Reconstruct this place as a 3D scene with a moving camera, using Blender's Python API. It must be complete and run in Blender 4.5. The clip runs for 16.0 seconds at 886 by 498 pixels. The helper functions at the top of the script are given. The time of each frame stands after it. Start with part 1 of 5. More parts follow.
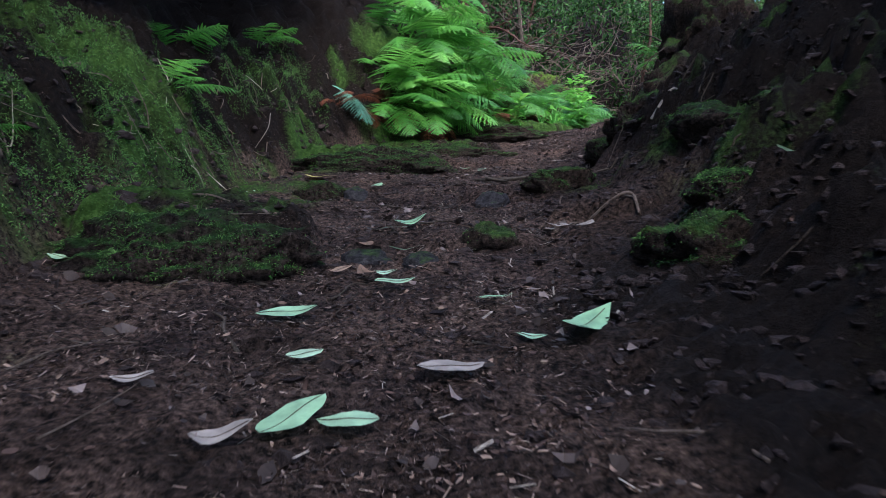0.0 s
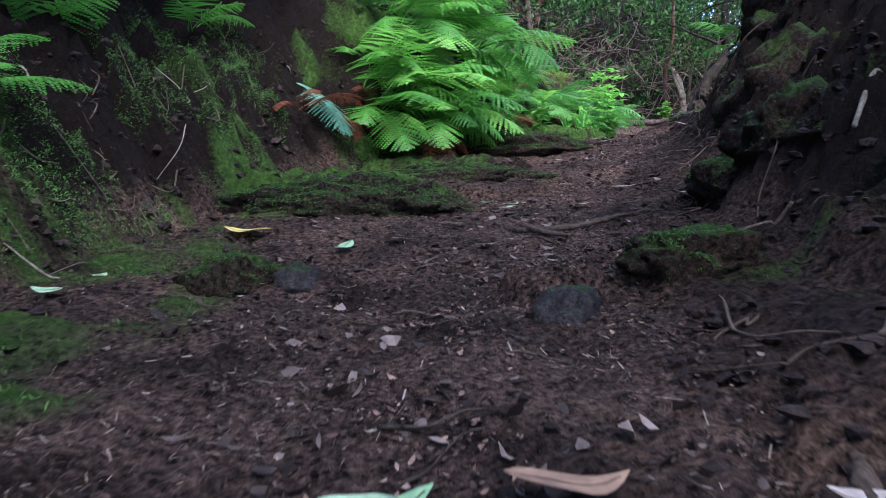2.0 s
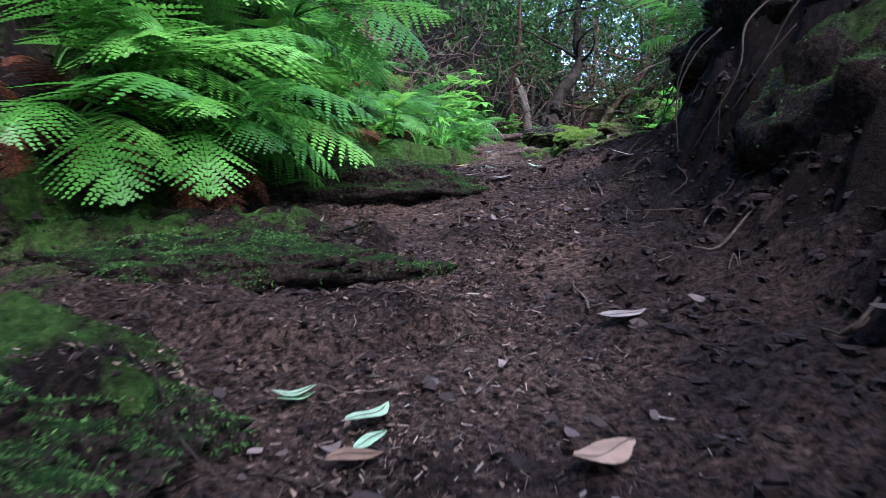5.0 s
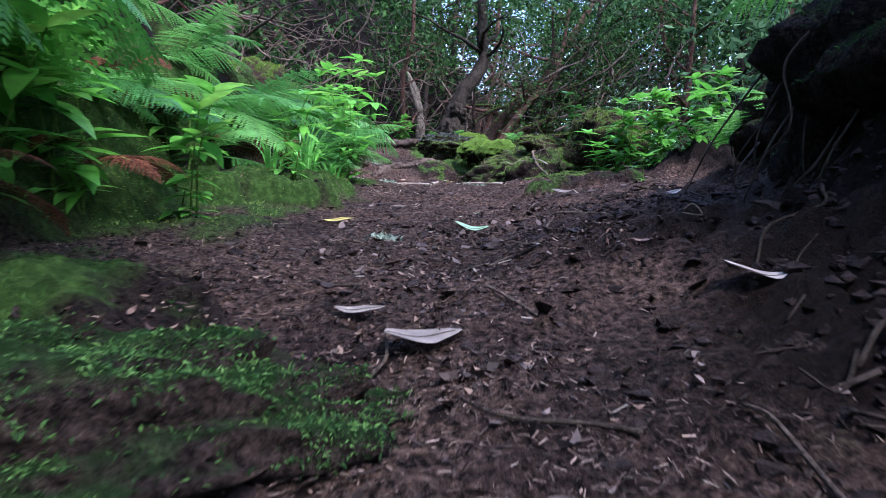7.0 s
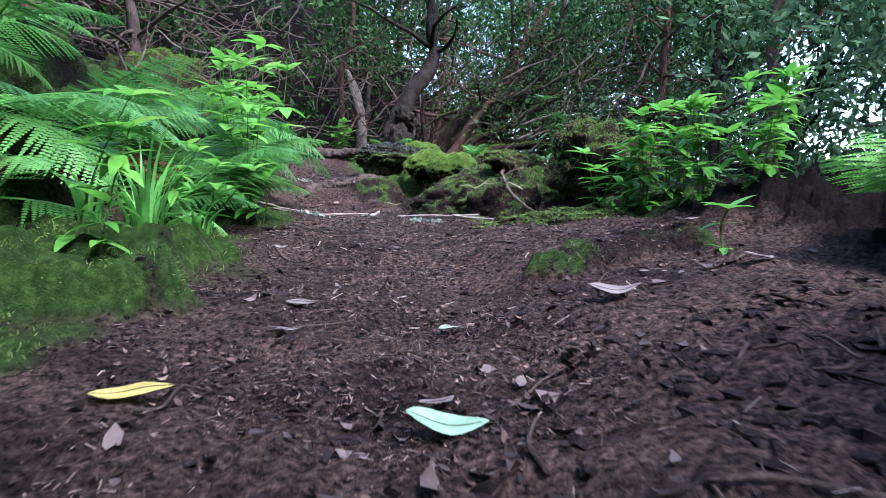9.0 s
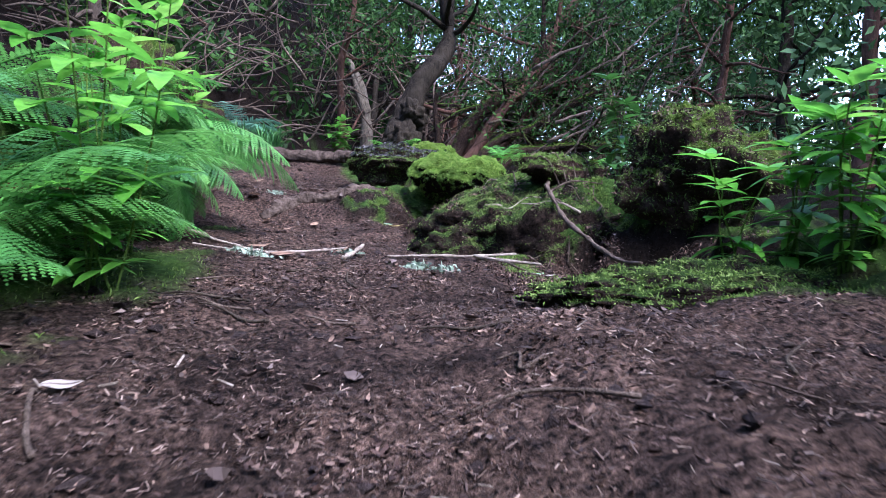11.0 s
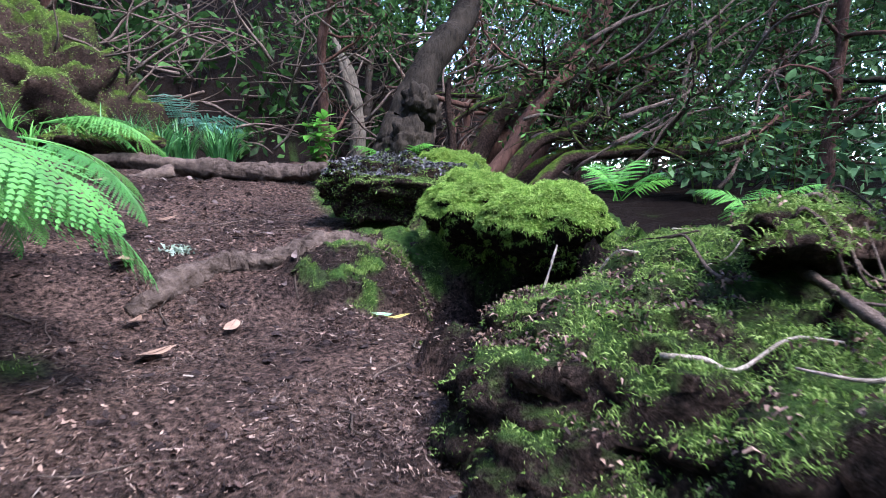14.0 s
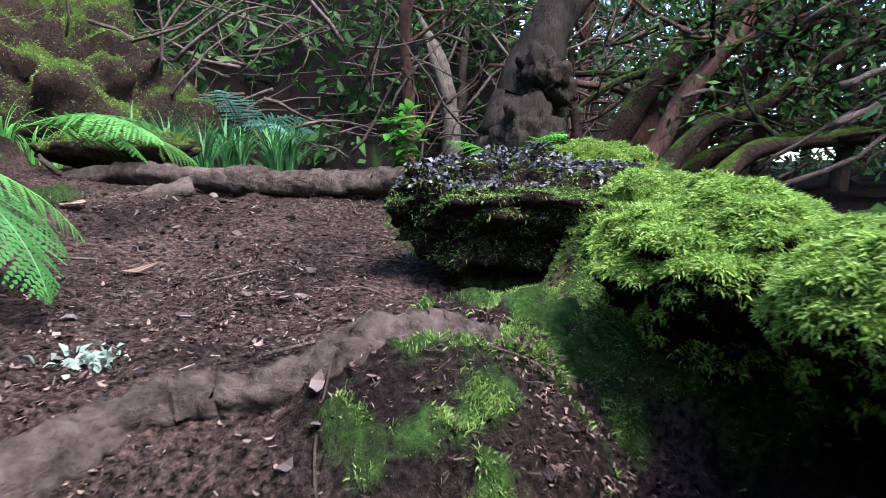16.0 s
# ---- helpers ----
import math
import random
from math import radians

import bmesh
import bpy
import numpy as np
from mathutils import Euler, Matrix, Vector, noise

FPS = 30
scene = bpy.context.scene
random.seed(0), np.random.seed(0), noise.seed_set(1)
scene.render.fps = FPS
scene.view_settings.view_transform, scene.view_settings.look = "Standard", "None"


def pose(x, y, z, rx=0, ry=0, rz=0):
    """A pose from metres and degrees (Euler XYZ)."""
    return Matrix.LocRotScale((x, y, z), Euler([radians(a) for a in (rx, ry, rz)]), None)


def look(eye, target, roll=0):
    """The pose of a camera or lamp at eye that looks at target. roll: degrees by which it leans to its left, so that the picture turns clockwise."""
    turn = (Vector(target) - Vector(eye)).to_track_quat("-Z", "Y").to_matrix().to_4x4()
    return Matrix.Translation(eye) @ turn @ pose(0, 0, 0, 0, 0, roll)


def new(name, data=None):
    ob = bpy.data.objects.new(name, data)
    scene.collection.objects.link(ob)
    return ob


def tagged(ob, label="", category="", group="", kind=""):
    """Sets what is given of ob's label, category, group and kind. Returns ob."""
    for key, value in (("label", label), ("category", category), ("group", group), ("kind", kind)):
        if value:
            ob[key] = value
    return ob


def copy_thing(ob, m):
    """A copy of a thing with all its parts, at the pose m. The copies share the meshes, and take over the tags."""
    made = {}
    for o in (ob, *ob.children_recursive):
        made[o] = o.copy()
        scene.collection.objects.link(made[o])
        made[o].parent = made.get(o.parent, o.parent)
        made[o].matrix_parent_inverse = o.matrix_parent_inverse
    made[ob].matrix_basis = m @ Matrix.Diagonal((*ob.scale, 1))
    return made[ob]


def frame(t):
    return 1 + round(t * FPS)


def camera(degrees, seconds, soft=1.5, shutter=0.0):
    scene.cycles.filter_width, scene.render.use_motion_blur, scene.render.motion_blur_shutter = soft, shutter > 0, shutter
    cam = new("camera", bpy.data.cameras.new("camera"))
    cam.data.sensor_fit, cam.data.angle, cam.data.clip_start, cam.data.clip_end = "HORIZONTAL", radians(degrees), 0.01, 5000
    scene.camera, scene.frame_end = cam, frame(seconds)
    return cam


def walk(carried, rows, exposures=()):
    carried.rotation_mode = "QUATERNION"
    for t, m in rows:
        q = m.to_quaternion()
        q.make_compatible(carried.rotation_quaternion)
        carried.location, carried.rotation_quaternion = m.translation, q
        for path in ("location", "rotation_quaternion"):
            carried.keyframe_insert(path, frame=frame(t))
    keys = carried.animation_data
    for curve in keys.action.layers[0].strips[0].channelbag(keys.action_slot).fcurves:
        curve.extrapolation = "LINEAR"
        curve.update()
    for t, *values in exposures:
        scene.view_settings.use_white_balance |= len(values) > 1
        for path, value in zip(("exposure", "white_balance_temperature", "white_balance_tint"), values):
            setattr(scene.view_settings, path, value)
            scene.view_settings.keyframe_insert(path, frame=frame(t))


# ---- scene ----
cam = camera(65.6, 16.0, soft=0.85, shutter=0.25)
PATH = [
    (0, (0.408, 0.473, 1.090), (0.311, 2.863, 0.912), -0.3),
    (0.5, (0.276, 1.382, 1.105), (0.168, 3.774, 0.930), -0.5),
    (1, (0.199, 2.299, 1.237), (0.084, 4.690, 1.064), -0.6),
    (1.5, (0.162, 3.344, 1.438), (0.049, 5.736, 1.267), -0.9),
    (2, (0.163, 4.267, 1.592), (0.059, 6.659, 1.423), -1.2),
    (2.5, (0.145, 5.207, 1.765), (0.055, 7.600, 1.601), -1.1),
    (3, (0.139, 6.006, 1.843), (0.076, 8.399, 1.684), -0.9),
    (3.5, (0.119, 6.779, 2.053), (0.113, 9.174, 1.892), -0.7),
    (4, (0.145, 7.463, 2.185), (0.254, 9.856, 2.027), -0.9),
    (4.5, (0.236, 8.309, 2.189), (0.563, 10.681, 2.028), -0.5),
    (4.7, (0.274, 8.618, 2.204), (0.672, 10.980, 2.044), -0.5),
    (6.8, (1.367, 13.296, 2.968), (2.200, 15.541, 2.796), 0.4),
    (7, (1.504, 13.662, 3.022), (2.377, 15.890, 2.848), 0.7),
    (7.5, (1.870, 14.513, 3.139), (2.836, 16.704, 2.969), 1.1),
    (8, (2.170, 15.242, 3.246), (3.196, 17.405, 3.077), 1.1),
    (8.5, (2.453, 15.966, 3.421), (3.499, 18.120, 3.253), 1.2),
    (9, (2.728, 16.704, 3.534), (3.775, 18.857, 3.367), 0.9),
    (9.2, (2.858, 17.074, 3.553), (3.910, 19.225, 3.389), 1.4),
    (11.3, (4.475, 20.390, 3.860), (5.467, 22.570, 3.703), 1.0),
    (11.5, (4.584, 20.698, 3.914), (5.580, 22.874, 3.754), 0.8),
    (12, (4.882, 21.436, 4.043), (5.879, 23.612, 3.880), 1.1),
    (12.5, (5.210, 22.268, 4.134), (6.208, 24.445, 3.967), 0.9),
    (13, (5.488, 23.022, 4.258), (6.486, 25.198, 4.088), 0.9),
    (13.5, (5.779, 23.849, 4.286), (6.779, 26.024, 4.121), 0.7),
    (14, (6.024, 24.596, 4.356), (7.021, 26.773, 4.189), 0.5),
    (14.5, (6.259, 25.430, 4.452), (7.249, 27.610, 4.285), 0.3),
    (15, (6.470, 26.202, 4.571), (7.405, 28.406, 4.410), 0.2),
    (15.5, (6.697, 27.002, 4.555), (7.516, 29.252, 4.393), -0.1),
    (16, (7.000, 27.784, 4.534), (7.692, 30.076, 4.376), -0.9),
]
walk(cam, [(t, look(eye, target, roll)) for t, eye, target, roll in PATH], [(0, 2.38, 6000, 15), (1.5, 2.65, 5900, 18), (3, 2.75, 5800, 19), (4.5, 2.62, 5750, 20), (7, 2.62, 5650, 22), (9, 2.7, 5650, 23), (12.5, 2.8, 5750, 23), (14.5, 2.95, 5850, 20), (16, 2.9, 6000, 19)])

from mathutils.bvhtree import BVHTree

# ---- sky, sun and exposure ----
world = bpy.data.worlds.new("overcast_sky")
scene.world = world
world.use_nodes = True
wn, wl = world.node_tree.nodes, world.node_tree.links
sky = wn.new("ShaderNodeTexSky")
sky.sky_type, sky.sun_disc = "NISHITA", False
sky.sun_elevation, sky.sun_rotation = radians(58), radians(150)
wl.new(sky.outputs["Color"], wn["Background"].inputs["Color"])
wn["Background"].inputs["Strength"].default_value = 0.15
sun = new("sun", bpy.data.lights.new("sun", "SUN"))
sun.data.energy, sun.data.angle, sun.data.color = 1.9, radians(20), (1.0, 0.98, 0.95)
sun.matrix_world = look((20, -20, 60), (4, 18, 0))


# ---- materials ----
def material(name):
    m = bpy.data.materials.new(name)
    m.use_nodes = True
    nt = m.node_tree
    return m, nt.nodes, nt.links, nt.nodes["Principled BSDF"]


def ramp(nodes, stops):
    r = nodes.new("ShaderNodeValToRGB")
    el = r.color_ramp.elements
    while len(el) < len(stops):
        el.new(0.5)
    for e, (p, c) in zip(el, stops):
        e.position, e.color = p, (*c, 1)
    return r


def noise_node(nodes, links, scale, detail=6, rough=0.6, coord="Object"):
    tc = nodes.new("ShaderNodeTexCoord")
    n = nodes.new("ShaderNodeTexNoise")
    n.inputs["Scale"].default_value, n.inputs["Detail"].default_value, n.inputs["Roughness"].default_value = scale, detail, rough
    links.new(tc.outputs[coord], n.inputs["Vector"])
    return n


def mix_colour(nodes, links, fac, a, b):
    m = nodes.new("ShaderNodeMix")
    m.data_type = "RGBA"
    for sock, src in ((m.inputs[0], fac), (m.inputs[6], a), (m.inputs[7], b)):
        if isinstance(src, (int, float)):
            sock.default_value = src
        elif isinstance(src, tuple):
            sock.default_value = (*src, 1)
        else:
            links.new(src, sock)
    return m.outputs[2]


def bump(nodes, links, bsdf, height, strength, distance):
    b = nodes.new("ShaderNodeBump")
    b.inputs["Strength"].default_value, b.inputs["Distance"].default_value = strength, distance
    links.new(height, b.inputs["Height"])
    links.new(b.outputs["Normal"], bsdf.inputs["Normal"])
    return b


def mossy_ground(name, soil, soil_light, moss, moss_light, by_attribute=True, low=0.35, high=0.75, rough=0.85):
    """Damp forest soil or bark that carries moss, by the mesh's own moss attribute or on faces that look up."""
    m, n, l, p = material(name)
    big = noise_node(n, l, 1.3, 5)
    fine = noise_node(n, l, 26, 9, 0.75)
    grit = noise_node(n, l, 90, 4, 0.7)
    r1 = ramp(n, [(0.4, soil), (0.54, tuple((a * 2 + b) / 3 for a, b in zip(soil, soil_light))), (0.7, soil_light)])
    l.new(fine.outputs["Fac"], r1.inputs["Fac"])
    r1b = ramp(n, [(0.33, (0.4, 0.38, 0.4)), (0.68, (1.3, 1.22, 1.16))])
    l.new(big.outputs["Fac"], r1b.inputs["Fac"])
    mul = n.new("ShaderNodeMix")
    mul.data_type, mul.blend_type = "RGBA", "MULTIPLY"
    mul.inputs[0].default_value = 1.0
    l.new(r1.outputs["Color"], mul.inputs[6])
    l.new(r1b.outputs["Color"], mul.inputs[7])
    soil_out = mul.outputs[2]
    # near-black peaty soil; the shade on banks and far ground is in this colour
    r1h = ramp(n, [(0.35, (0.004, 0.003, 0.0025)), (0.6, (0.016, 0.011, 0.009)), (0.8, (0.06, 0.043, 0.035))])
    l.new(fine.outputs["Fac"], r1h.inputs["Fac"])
    r2 = ramp(n, [(0.3, tuple(c * 0.45 for c in moss)), (0.5, moss), (0.72, moss_light)])
    mottle = noise_node(n, l, 14, 8, 0.75)
    l.new(mottle.outputs["Fac"], r2.inputs["Fac"])
    if by_attribute:
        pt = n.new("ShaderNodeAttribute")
        pt.attribute_name = "shaded_humus"
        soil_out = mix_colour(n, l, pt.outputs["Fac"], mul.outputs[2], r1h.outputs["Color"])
        at = n.new("ShaderNodeAttribute")
        at.attribute_name = "moss"
        base = at.outputs["Fac"]
    else:
        ge = n.new("ShaderNodeNewGeometry")
        sp = n.new("ShaderNodeSeparateXYZ")
        l.new(ge.outputs["Normal"], sp.inputs["Vector"])
        mid = noise_node(n, l, 4.5, 5, 0.65)
        patch = n.new("ShaderNodeMath")
        patch.operation = "MULTIPLY_ADD"
        l.new(mid.outputs["Fac"], patch.inputs[0])
        patch.inputs[1].default_value = 1.8
        l.new(sp.outputs["Z"], patch.inputs[2])
        less = n.new("ShaderNodeMath")
        less.operation = "SUBTRACT"
        l.new(patch.outputs[0], less.inputs[0])
        less.inputs[1].default_value = 0.9
        base = less.outputs[0]
    add = n.new("ShaderNodeMath")
    add.operation = "MULTIPLY_ADD"
    l.new(fine.outputs["Fac"], add.inputs[0])
    add.inputs[1].default_value = 0.9
    l.new(base, add.inputs[2])
    mr = n.new("ShaderNodeMapRange")
    mr.inputs["From Min"].default_value, mr.inputs["From Max"].default_value = low + 0.45, high + 0.45
    l.new(add.outputs[0], mr.inputs["Value"])
    col = mix_colour(n, l, mr.outputs["Result"], soil_out, r2.outputs["Color"])
    l.new(col, p.inputs["Base Color"])
    wet = n.new("ShaderNodeMapRange")
    wet.inputs["From Min"].default_value, wet.inputs["From Max"].default_value = 0.35, 0.65
    wet.inputs["To Min"].default_value, wet.inputs["To Max"].default_value = rough - 0.12, rough + 0.08
    l.new(big.outputs["Fac"], wet.inputs["Value"])
    l.new(wet.outputs["Result"], p.inputs["Roughness"])
    p.inputs["Specular IOR Level"].default_value = 0.05
    s = n.new("ShaderNodeMath")
    s.operation = "ADD"
    l.new(fine.outputs["Fac"], s.inputs[0])
    l.new(grit.outputs["Fac"], s.inputs[1])
    bump(n, l, p, s.outputs[0], 1.0, 0.06)
    return m


def leafy(name, dark, mid, light, translucent=0.35, rough=0.5, per_object=False, middle=0.5):
    """Living or dead leaf: colour varies leaf by leaf, light passes through."""
    m, n, l, p = material(name)
    if per_object:
        src = n.new("ShaderNodeObjectInfo").outputs["Random"]
    else:
        src = n.new("ShaderNodeNewGeometry").outputs["Random Per Island"]
    r = ramp(n, [(0.0, dark), (middle, mid), (1.0, light)])
    l.new(src, r.inputs["Fac"])
    nz = noise_node(n, l, 9, 5)
    rr = ramp(n, [(0.3, (0.6, 0.6, 0.6)), (0.7, (1.25, 1.25, 1.2))])
    l.new(nz.outputs["Fac"], rr.inputs["Fac"])
    mul = n.new("ShaderNodeMix")
    mul.data_type, mul.blend_type = "RGBA", "MULTIPLY"
    mul.inputs[0].default_value = 1.0
    l.new(r.outputs["Color"], mul.inputs[6])
    l.new(rr.outputs["Color"], mul.inputs[7])
    l.new(mul.outputs[2], p.inputs["Base Color"])
    p.inputs["Roughness"].default_value = rough
    p.inputs["Specular IOR Level"].default_value = 0.25 if rough < 0.5 else 0.08
    bump(n, l, p, nz.outputs["Fac"], 0.3, 0.01)
    if translucent > 0:
        t = n.new("ShaderNodeBsdfTranslucent")
        l.new(mul.outputs[2], t.inputs["Color"])
        mx = n.new("ShaderNodeMixShader")
        mx.inputs[0].default_value = translucent
        l.new(p.outputs[0], mx.inputs[1])
        l.new(t.outputs[0], mx.inputs[2])
        l.new(mx.outputs[0], n["Material Output"].inputs["Surface"])
    return m


def barky(name, dark, light, scale=6.0, rough=0.8, stretch=0.25):
    m, n, l, p = material(name)
    tc = n.new("ShaderNodeTexCoord")
    mp = n.new("ShaderNodeMapping")
    mp.inputs["Scale"].default_value = (1, 1, stretch)
    l.new(tc.outputs["Object"], mp.inputs["Vector"])
    a = n.new("ShaderNodeTexNoise")
    a.inputs["Scale"].default_value, a.inputs["Detail"].default_value, a.inputs["Roughness"].default_value = scale * 4, 8, 0.7
    l.new(mp.outputs[0], a.inputs["Vector"])
    b = noise_node(n, l, scale * 0.5, 4)
    s = n.new("ShaderNodeMath")
    s.operation = "ADD"
    l.new(a.outputs["Fac"], s.inputs[0])
    l.new(b.outputs["Fac"], s.inputs[1])
    h = n.new("ShaderNodeMath")
    h.operation = "MULTIPLY"
    h.inputs[1].default_value = 0.5
    l.new(s.outputs[0], h.inputs[0])
    r = ramp(n, [(0.35, dark), (0.65, light)])
    l.new(h.outputs[0], r.inputs["Fac"])
    l.new(r.outputs["Color"], p.inputs["Base Color"])
    p.inputs["Roughness"].default_value = rough
    p.inputs["Specular IOR Level"].default_value = 0.05
    bump(n, l, p, a.outputs["Fac"], 1.0, 0.05)
    return m


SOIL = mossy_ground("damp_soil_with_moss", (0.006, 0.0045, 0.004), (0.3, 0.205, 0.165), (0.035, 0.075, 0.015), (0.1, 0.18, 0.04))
MOSS_EARTH = mossy_ground("mossy_earth", (0.008, 0.006, 0.005), (0.1, 0.072, 0.06), (0.03, 0.062, 0.014), (0.1, 0.155, 0.035), False, 0.55, 1.0)
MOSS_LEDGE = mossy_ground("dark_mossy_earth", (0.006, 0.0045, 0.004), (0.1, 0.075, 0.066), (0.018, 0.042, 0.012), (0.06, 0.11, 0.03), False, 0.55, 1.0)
MOSS_MOUND = mossy_ground("moss_mound", (0.006, 0.004, 0.0035), (0.045, 0.032, 0.027), (0.11, 0.19, 0.028), (0.24, 0.34, 0.07), False, -0.15, 0.25)
MOSS_BARK = mossy_ground("mossy_bark", (0.03, 0.02, 0.016), (0.12, 0.085, 0.07), (0.06, 0.11, 0.015), (0.17, 0.22, 0.04), False, 0.35, 0.8)
STONE = mossy_ground("mossy_stone", (0.03, 0.03, 0.034), (0.12, 0.115, 0.125), (0.03, 0.07, 0.012), (0.1, 0.16, 0.03), False, 0.75, 1.1, 0.75)
CRUMB = barky("soil_crumb", (0.005, 0.0035, 0.0035), (0.06, 0.043, 0.04), 9, 0.6, 1.0)
ROOT = barky("worn_root_bark", (0.006, 0.004, 0.003), (0.11, 0.082, 0.066), 3.5, 0.85, 1.0)
BARK_GREY = barky("grey_bark", (0.004, 0.0035, 0.003), (0.04, 0.032, 0.024), 5)
# haze of the far wood is put into this paler leaf colour
HAZE = leafy("hazed_far_foliage", (0.02, 0.05, 0.02), (0.05, 0.11, 0.045), (0.14, 0.26, 0.11), 0.4, 0.5)
BARK_RED = barky("red_brown_bark", (0.03, 0.017, 0.013), (0.15, 0.08, 0.06))
BARK_DARK = barky("dark_bark", (0.018, 0.014, 0.011), (0.09, 0.07, 0.055))
SNAG = barky("weathered_wood", (0.03, 0.026, 0.02), (0.17, 0.145, 0.115), 5)
DEADWOOD = barky("pale_dead_wood", (0.12, 0.09, 0.07), (0.5, 0.43, 0.36), 8, 0.7, 1.0)
TWIG = barky("twig_bark", (0.03, 0.022, 0.018), (0.2, 0.15, 0.12), 12, 0.75, 1.0)
MOSS_LEAF = leafy("moss_shoots", (0.05, 0.1, 0.02), (0.12, 0.2, 0.042), (0.28, 0.38, 0.12), 0.4, 0.7)
MOSS_BRIGHT = leafy("bright_moss_shoots", (0.09, 0.18, 0.025), (0.19, 0.32, 0.06), (0.38, 0.52, 0.15), 0.45, 0.7)
# darker copy of the moss shoots, with shade put into its green
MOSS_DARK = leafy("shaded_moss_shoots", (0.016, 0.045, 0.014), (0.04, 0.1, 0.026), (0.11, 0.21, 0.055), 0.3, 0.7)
MOSS_BANK = leafy("bank_moss_shoots", (0.025, 0.065, 0.02), (0.06, 0.14, 0.036), (0.15, 0.28, 0.075), 0.35, 0.7)
FERN = leafy("fern_green", (0.04, 0.16, 0.022), (0.08, 0.26, 0.038), (0.16, 0.41, 0.07), 0.45, 0.45, True)
FERN_DULL = leafy("dull_green_fern", (0.04, 0.15, 0.032), (0.075, 0.23, 0.048), (0.14, 0.35, 0.08), 0.4, 0.45, True)
FERN_BLUE = leafy("blue_green_fern", (0.09, 0.24, 0.17), (0.11, 0.28, 0.2), (0.14, 0.32, 0.24), 0.3, 0.45, True)
FERN_DEAD = leafy("dead_fern_rust", (0.05, 0.016, 0.01), (0.09, 0.03, 0.018), (0.16, 0.06, 0.03), 0.3, 0.7)
SHRUB = leafy("broad_leaf_green", (0.08, 0.28, 0.035), (0.13, 0.37, 0.05), (0.21, 0.46, 0.08), 0.45, 0.4)
SHRUB_DARK = leafy("dark_laurel_green", (0.02, 0.07, 0.015), (0.04, 0.13, 0.025), (0.07, 0.2, 0.04), 0.35, 0.35)
GRASS = leafy("grass_green", (0.07, 0.24, 0.05), (0.11, 0.35, 0.06), (0.18, 0.45, 0.1), 0.4, 0.4)
# grass again, darkened: the shade under the far trees is in the colour
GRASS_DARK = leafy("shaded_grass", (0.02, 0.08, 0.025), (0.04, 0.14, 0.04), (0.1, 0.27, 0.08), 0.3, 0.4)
CANOPY = leafy("forest_foliage", (0.012, 0.03, 0.01), (0.024, 0.06, 0.016), (0.075, 0.17, 0.045), 0.35, 0.5)
LITTER = leafy("leaf_litter", (0.012, 0.007, 0.006), (0.06, 0.036, 0.03), (0.2, 0.135, 0.105), 0.0, 0.5, False, 0.65)
NEEDLE = leafy("fine_litter", (0.015, 0.01, 0.008), (0.08, 0.055, 0.046), (0.24, 0.175, 0.145), 0.0, 0.55, False, 0.75)
LEAF_GREEN = leafy("fallen_green_leaf", (0.2, 0.36, 0.2), (0.27, 0.44, 0.27), (0.36, 0.5, 0.34), 0.2, 0.45, True)
LEAF_PALE = leafy("fallen_pale_leaf", (0.15, 0.125, 0.115), (0.24, 0.205, 0.185), (0.38, 0.33, 0.305), 0.15, 0.6, True)
LEAF_BROWN = leafy("fallen_brown_leaf", (0.13, 0.08, 0.055), (0.22, 0.14, 0.1), (0.32, 0.22, 0.16), 0.15, 0.6, True)
LEAF_YELLOW = leafy("fallen_yellow_leaf", (0.3, 0.22, 0.035), (0.38, 0.31, 0.06), (0.5, 0.43, 0.14), 0.25, 0.5, True)
DEAD_LEAF = leafy("dead_leaf_brown", (0.02, 0.014, 0.012), (0.05, 0.036, 0.032), (0.17, 0.13, 0.12), 0.0, 0.55, False, 0.6)
CHIPS = leafy("dark_leaf_chips", (0.012, 0.011, 0.012), (0.035, 0.033, 0.035), (0.14, 0.13, 0.14), 0.0, 0.4)
LICHEN = leafy("grey_green_lichen", (0.13, 0.18, 0.13), (0.22, 0.28, 0.22), (0.35, 0.42, 0.34), 0.2, 0.8)
STEM = barky("green_stem", (0.06, 0.12, 0.02), (0.14, 0.22, 0.05), 10, 0.5, 1.0)


# ---- terrain ----
def vnoise(x, y, seed=0):
    """Smooth lattice noise from 0 to 1."""
    xi, yi = np.floor(x).astype(np.int64), np.floor(y).astype(np.int64)
    fx, fy = x - xi, y - yi
    fx, fy = fx * fx * (3 - 2 * fx), fy * fy * (3 - 2 * fy)

    def lattice(i, j):
        h = (i * 374761393 + j * 668265263 + seed * 974634777) & 0xFFFFFFFF
        h = ((h ^ (h >> 13)) * 1274126177) & 0xFFFFFFFF
        return ((h ^ (h >> 16)) & 0xFFFF) / 65535.0

    a, b = lattice(xi, yi), lattice(xi + 1, yi)
    c, d = lattice(xi, yi + 1), lattice(xi + 1, yi + 1)
    return (a + (b - a) * fx) * (1 - fy) + (c + (d - c) * fx) * fy


def fbm(x, y, scale, octaves=4, seed=0):
    total, amp, norm = 0.0, 1.0, 0.0
    for o in range(octaves):
        total = total + amp * vnoise(x * scale + 17.3 * o, y * scale - 9.1 * o, seed + o)
        norm, amp, scale = norm + amp, amp * 0.5, scale * 2.03
    return total / norm - 0.5


def smooth(t):
    t = np.clip(t, 0, 1)
    return t * t * (3 - 2 * t)


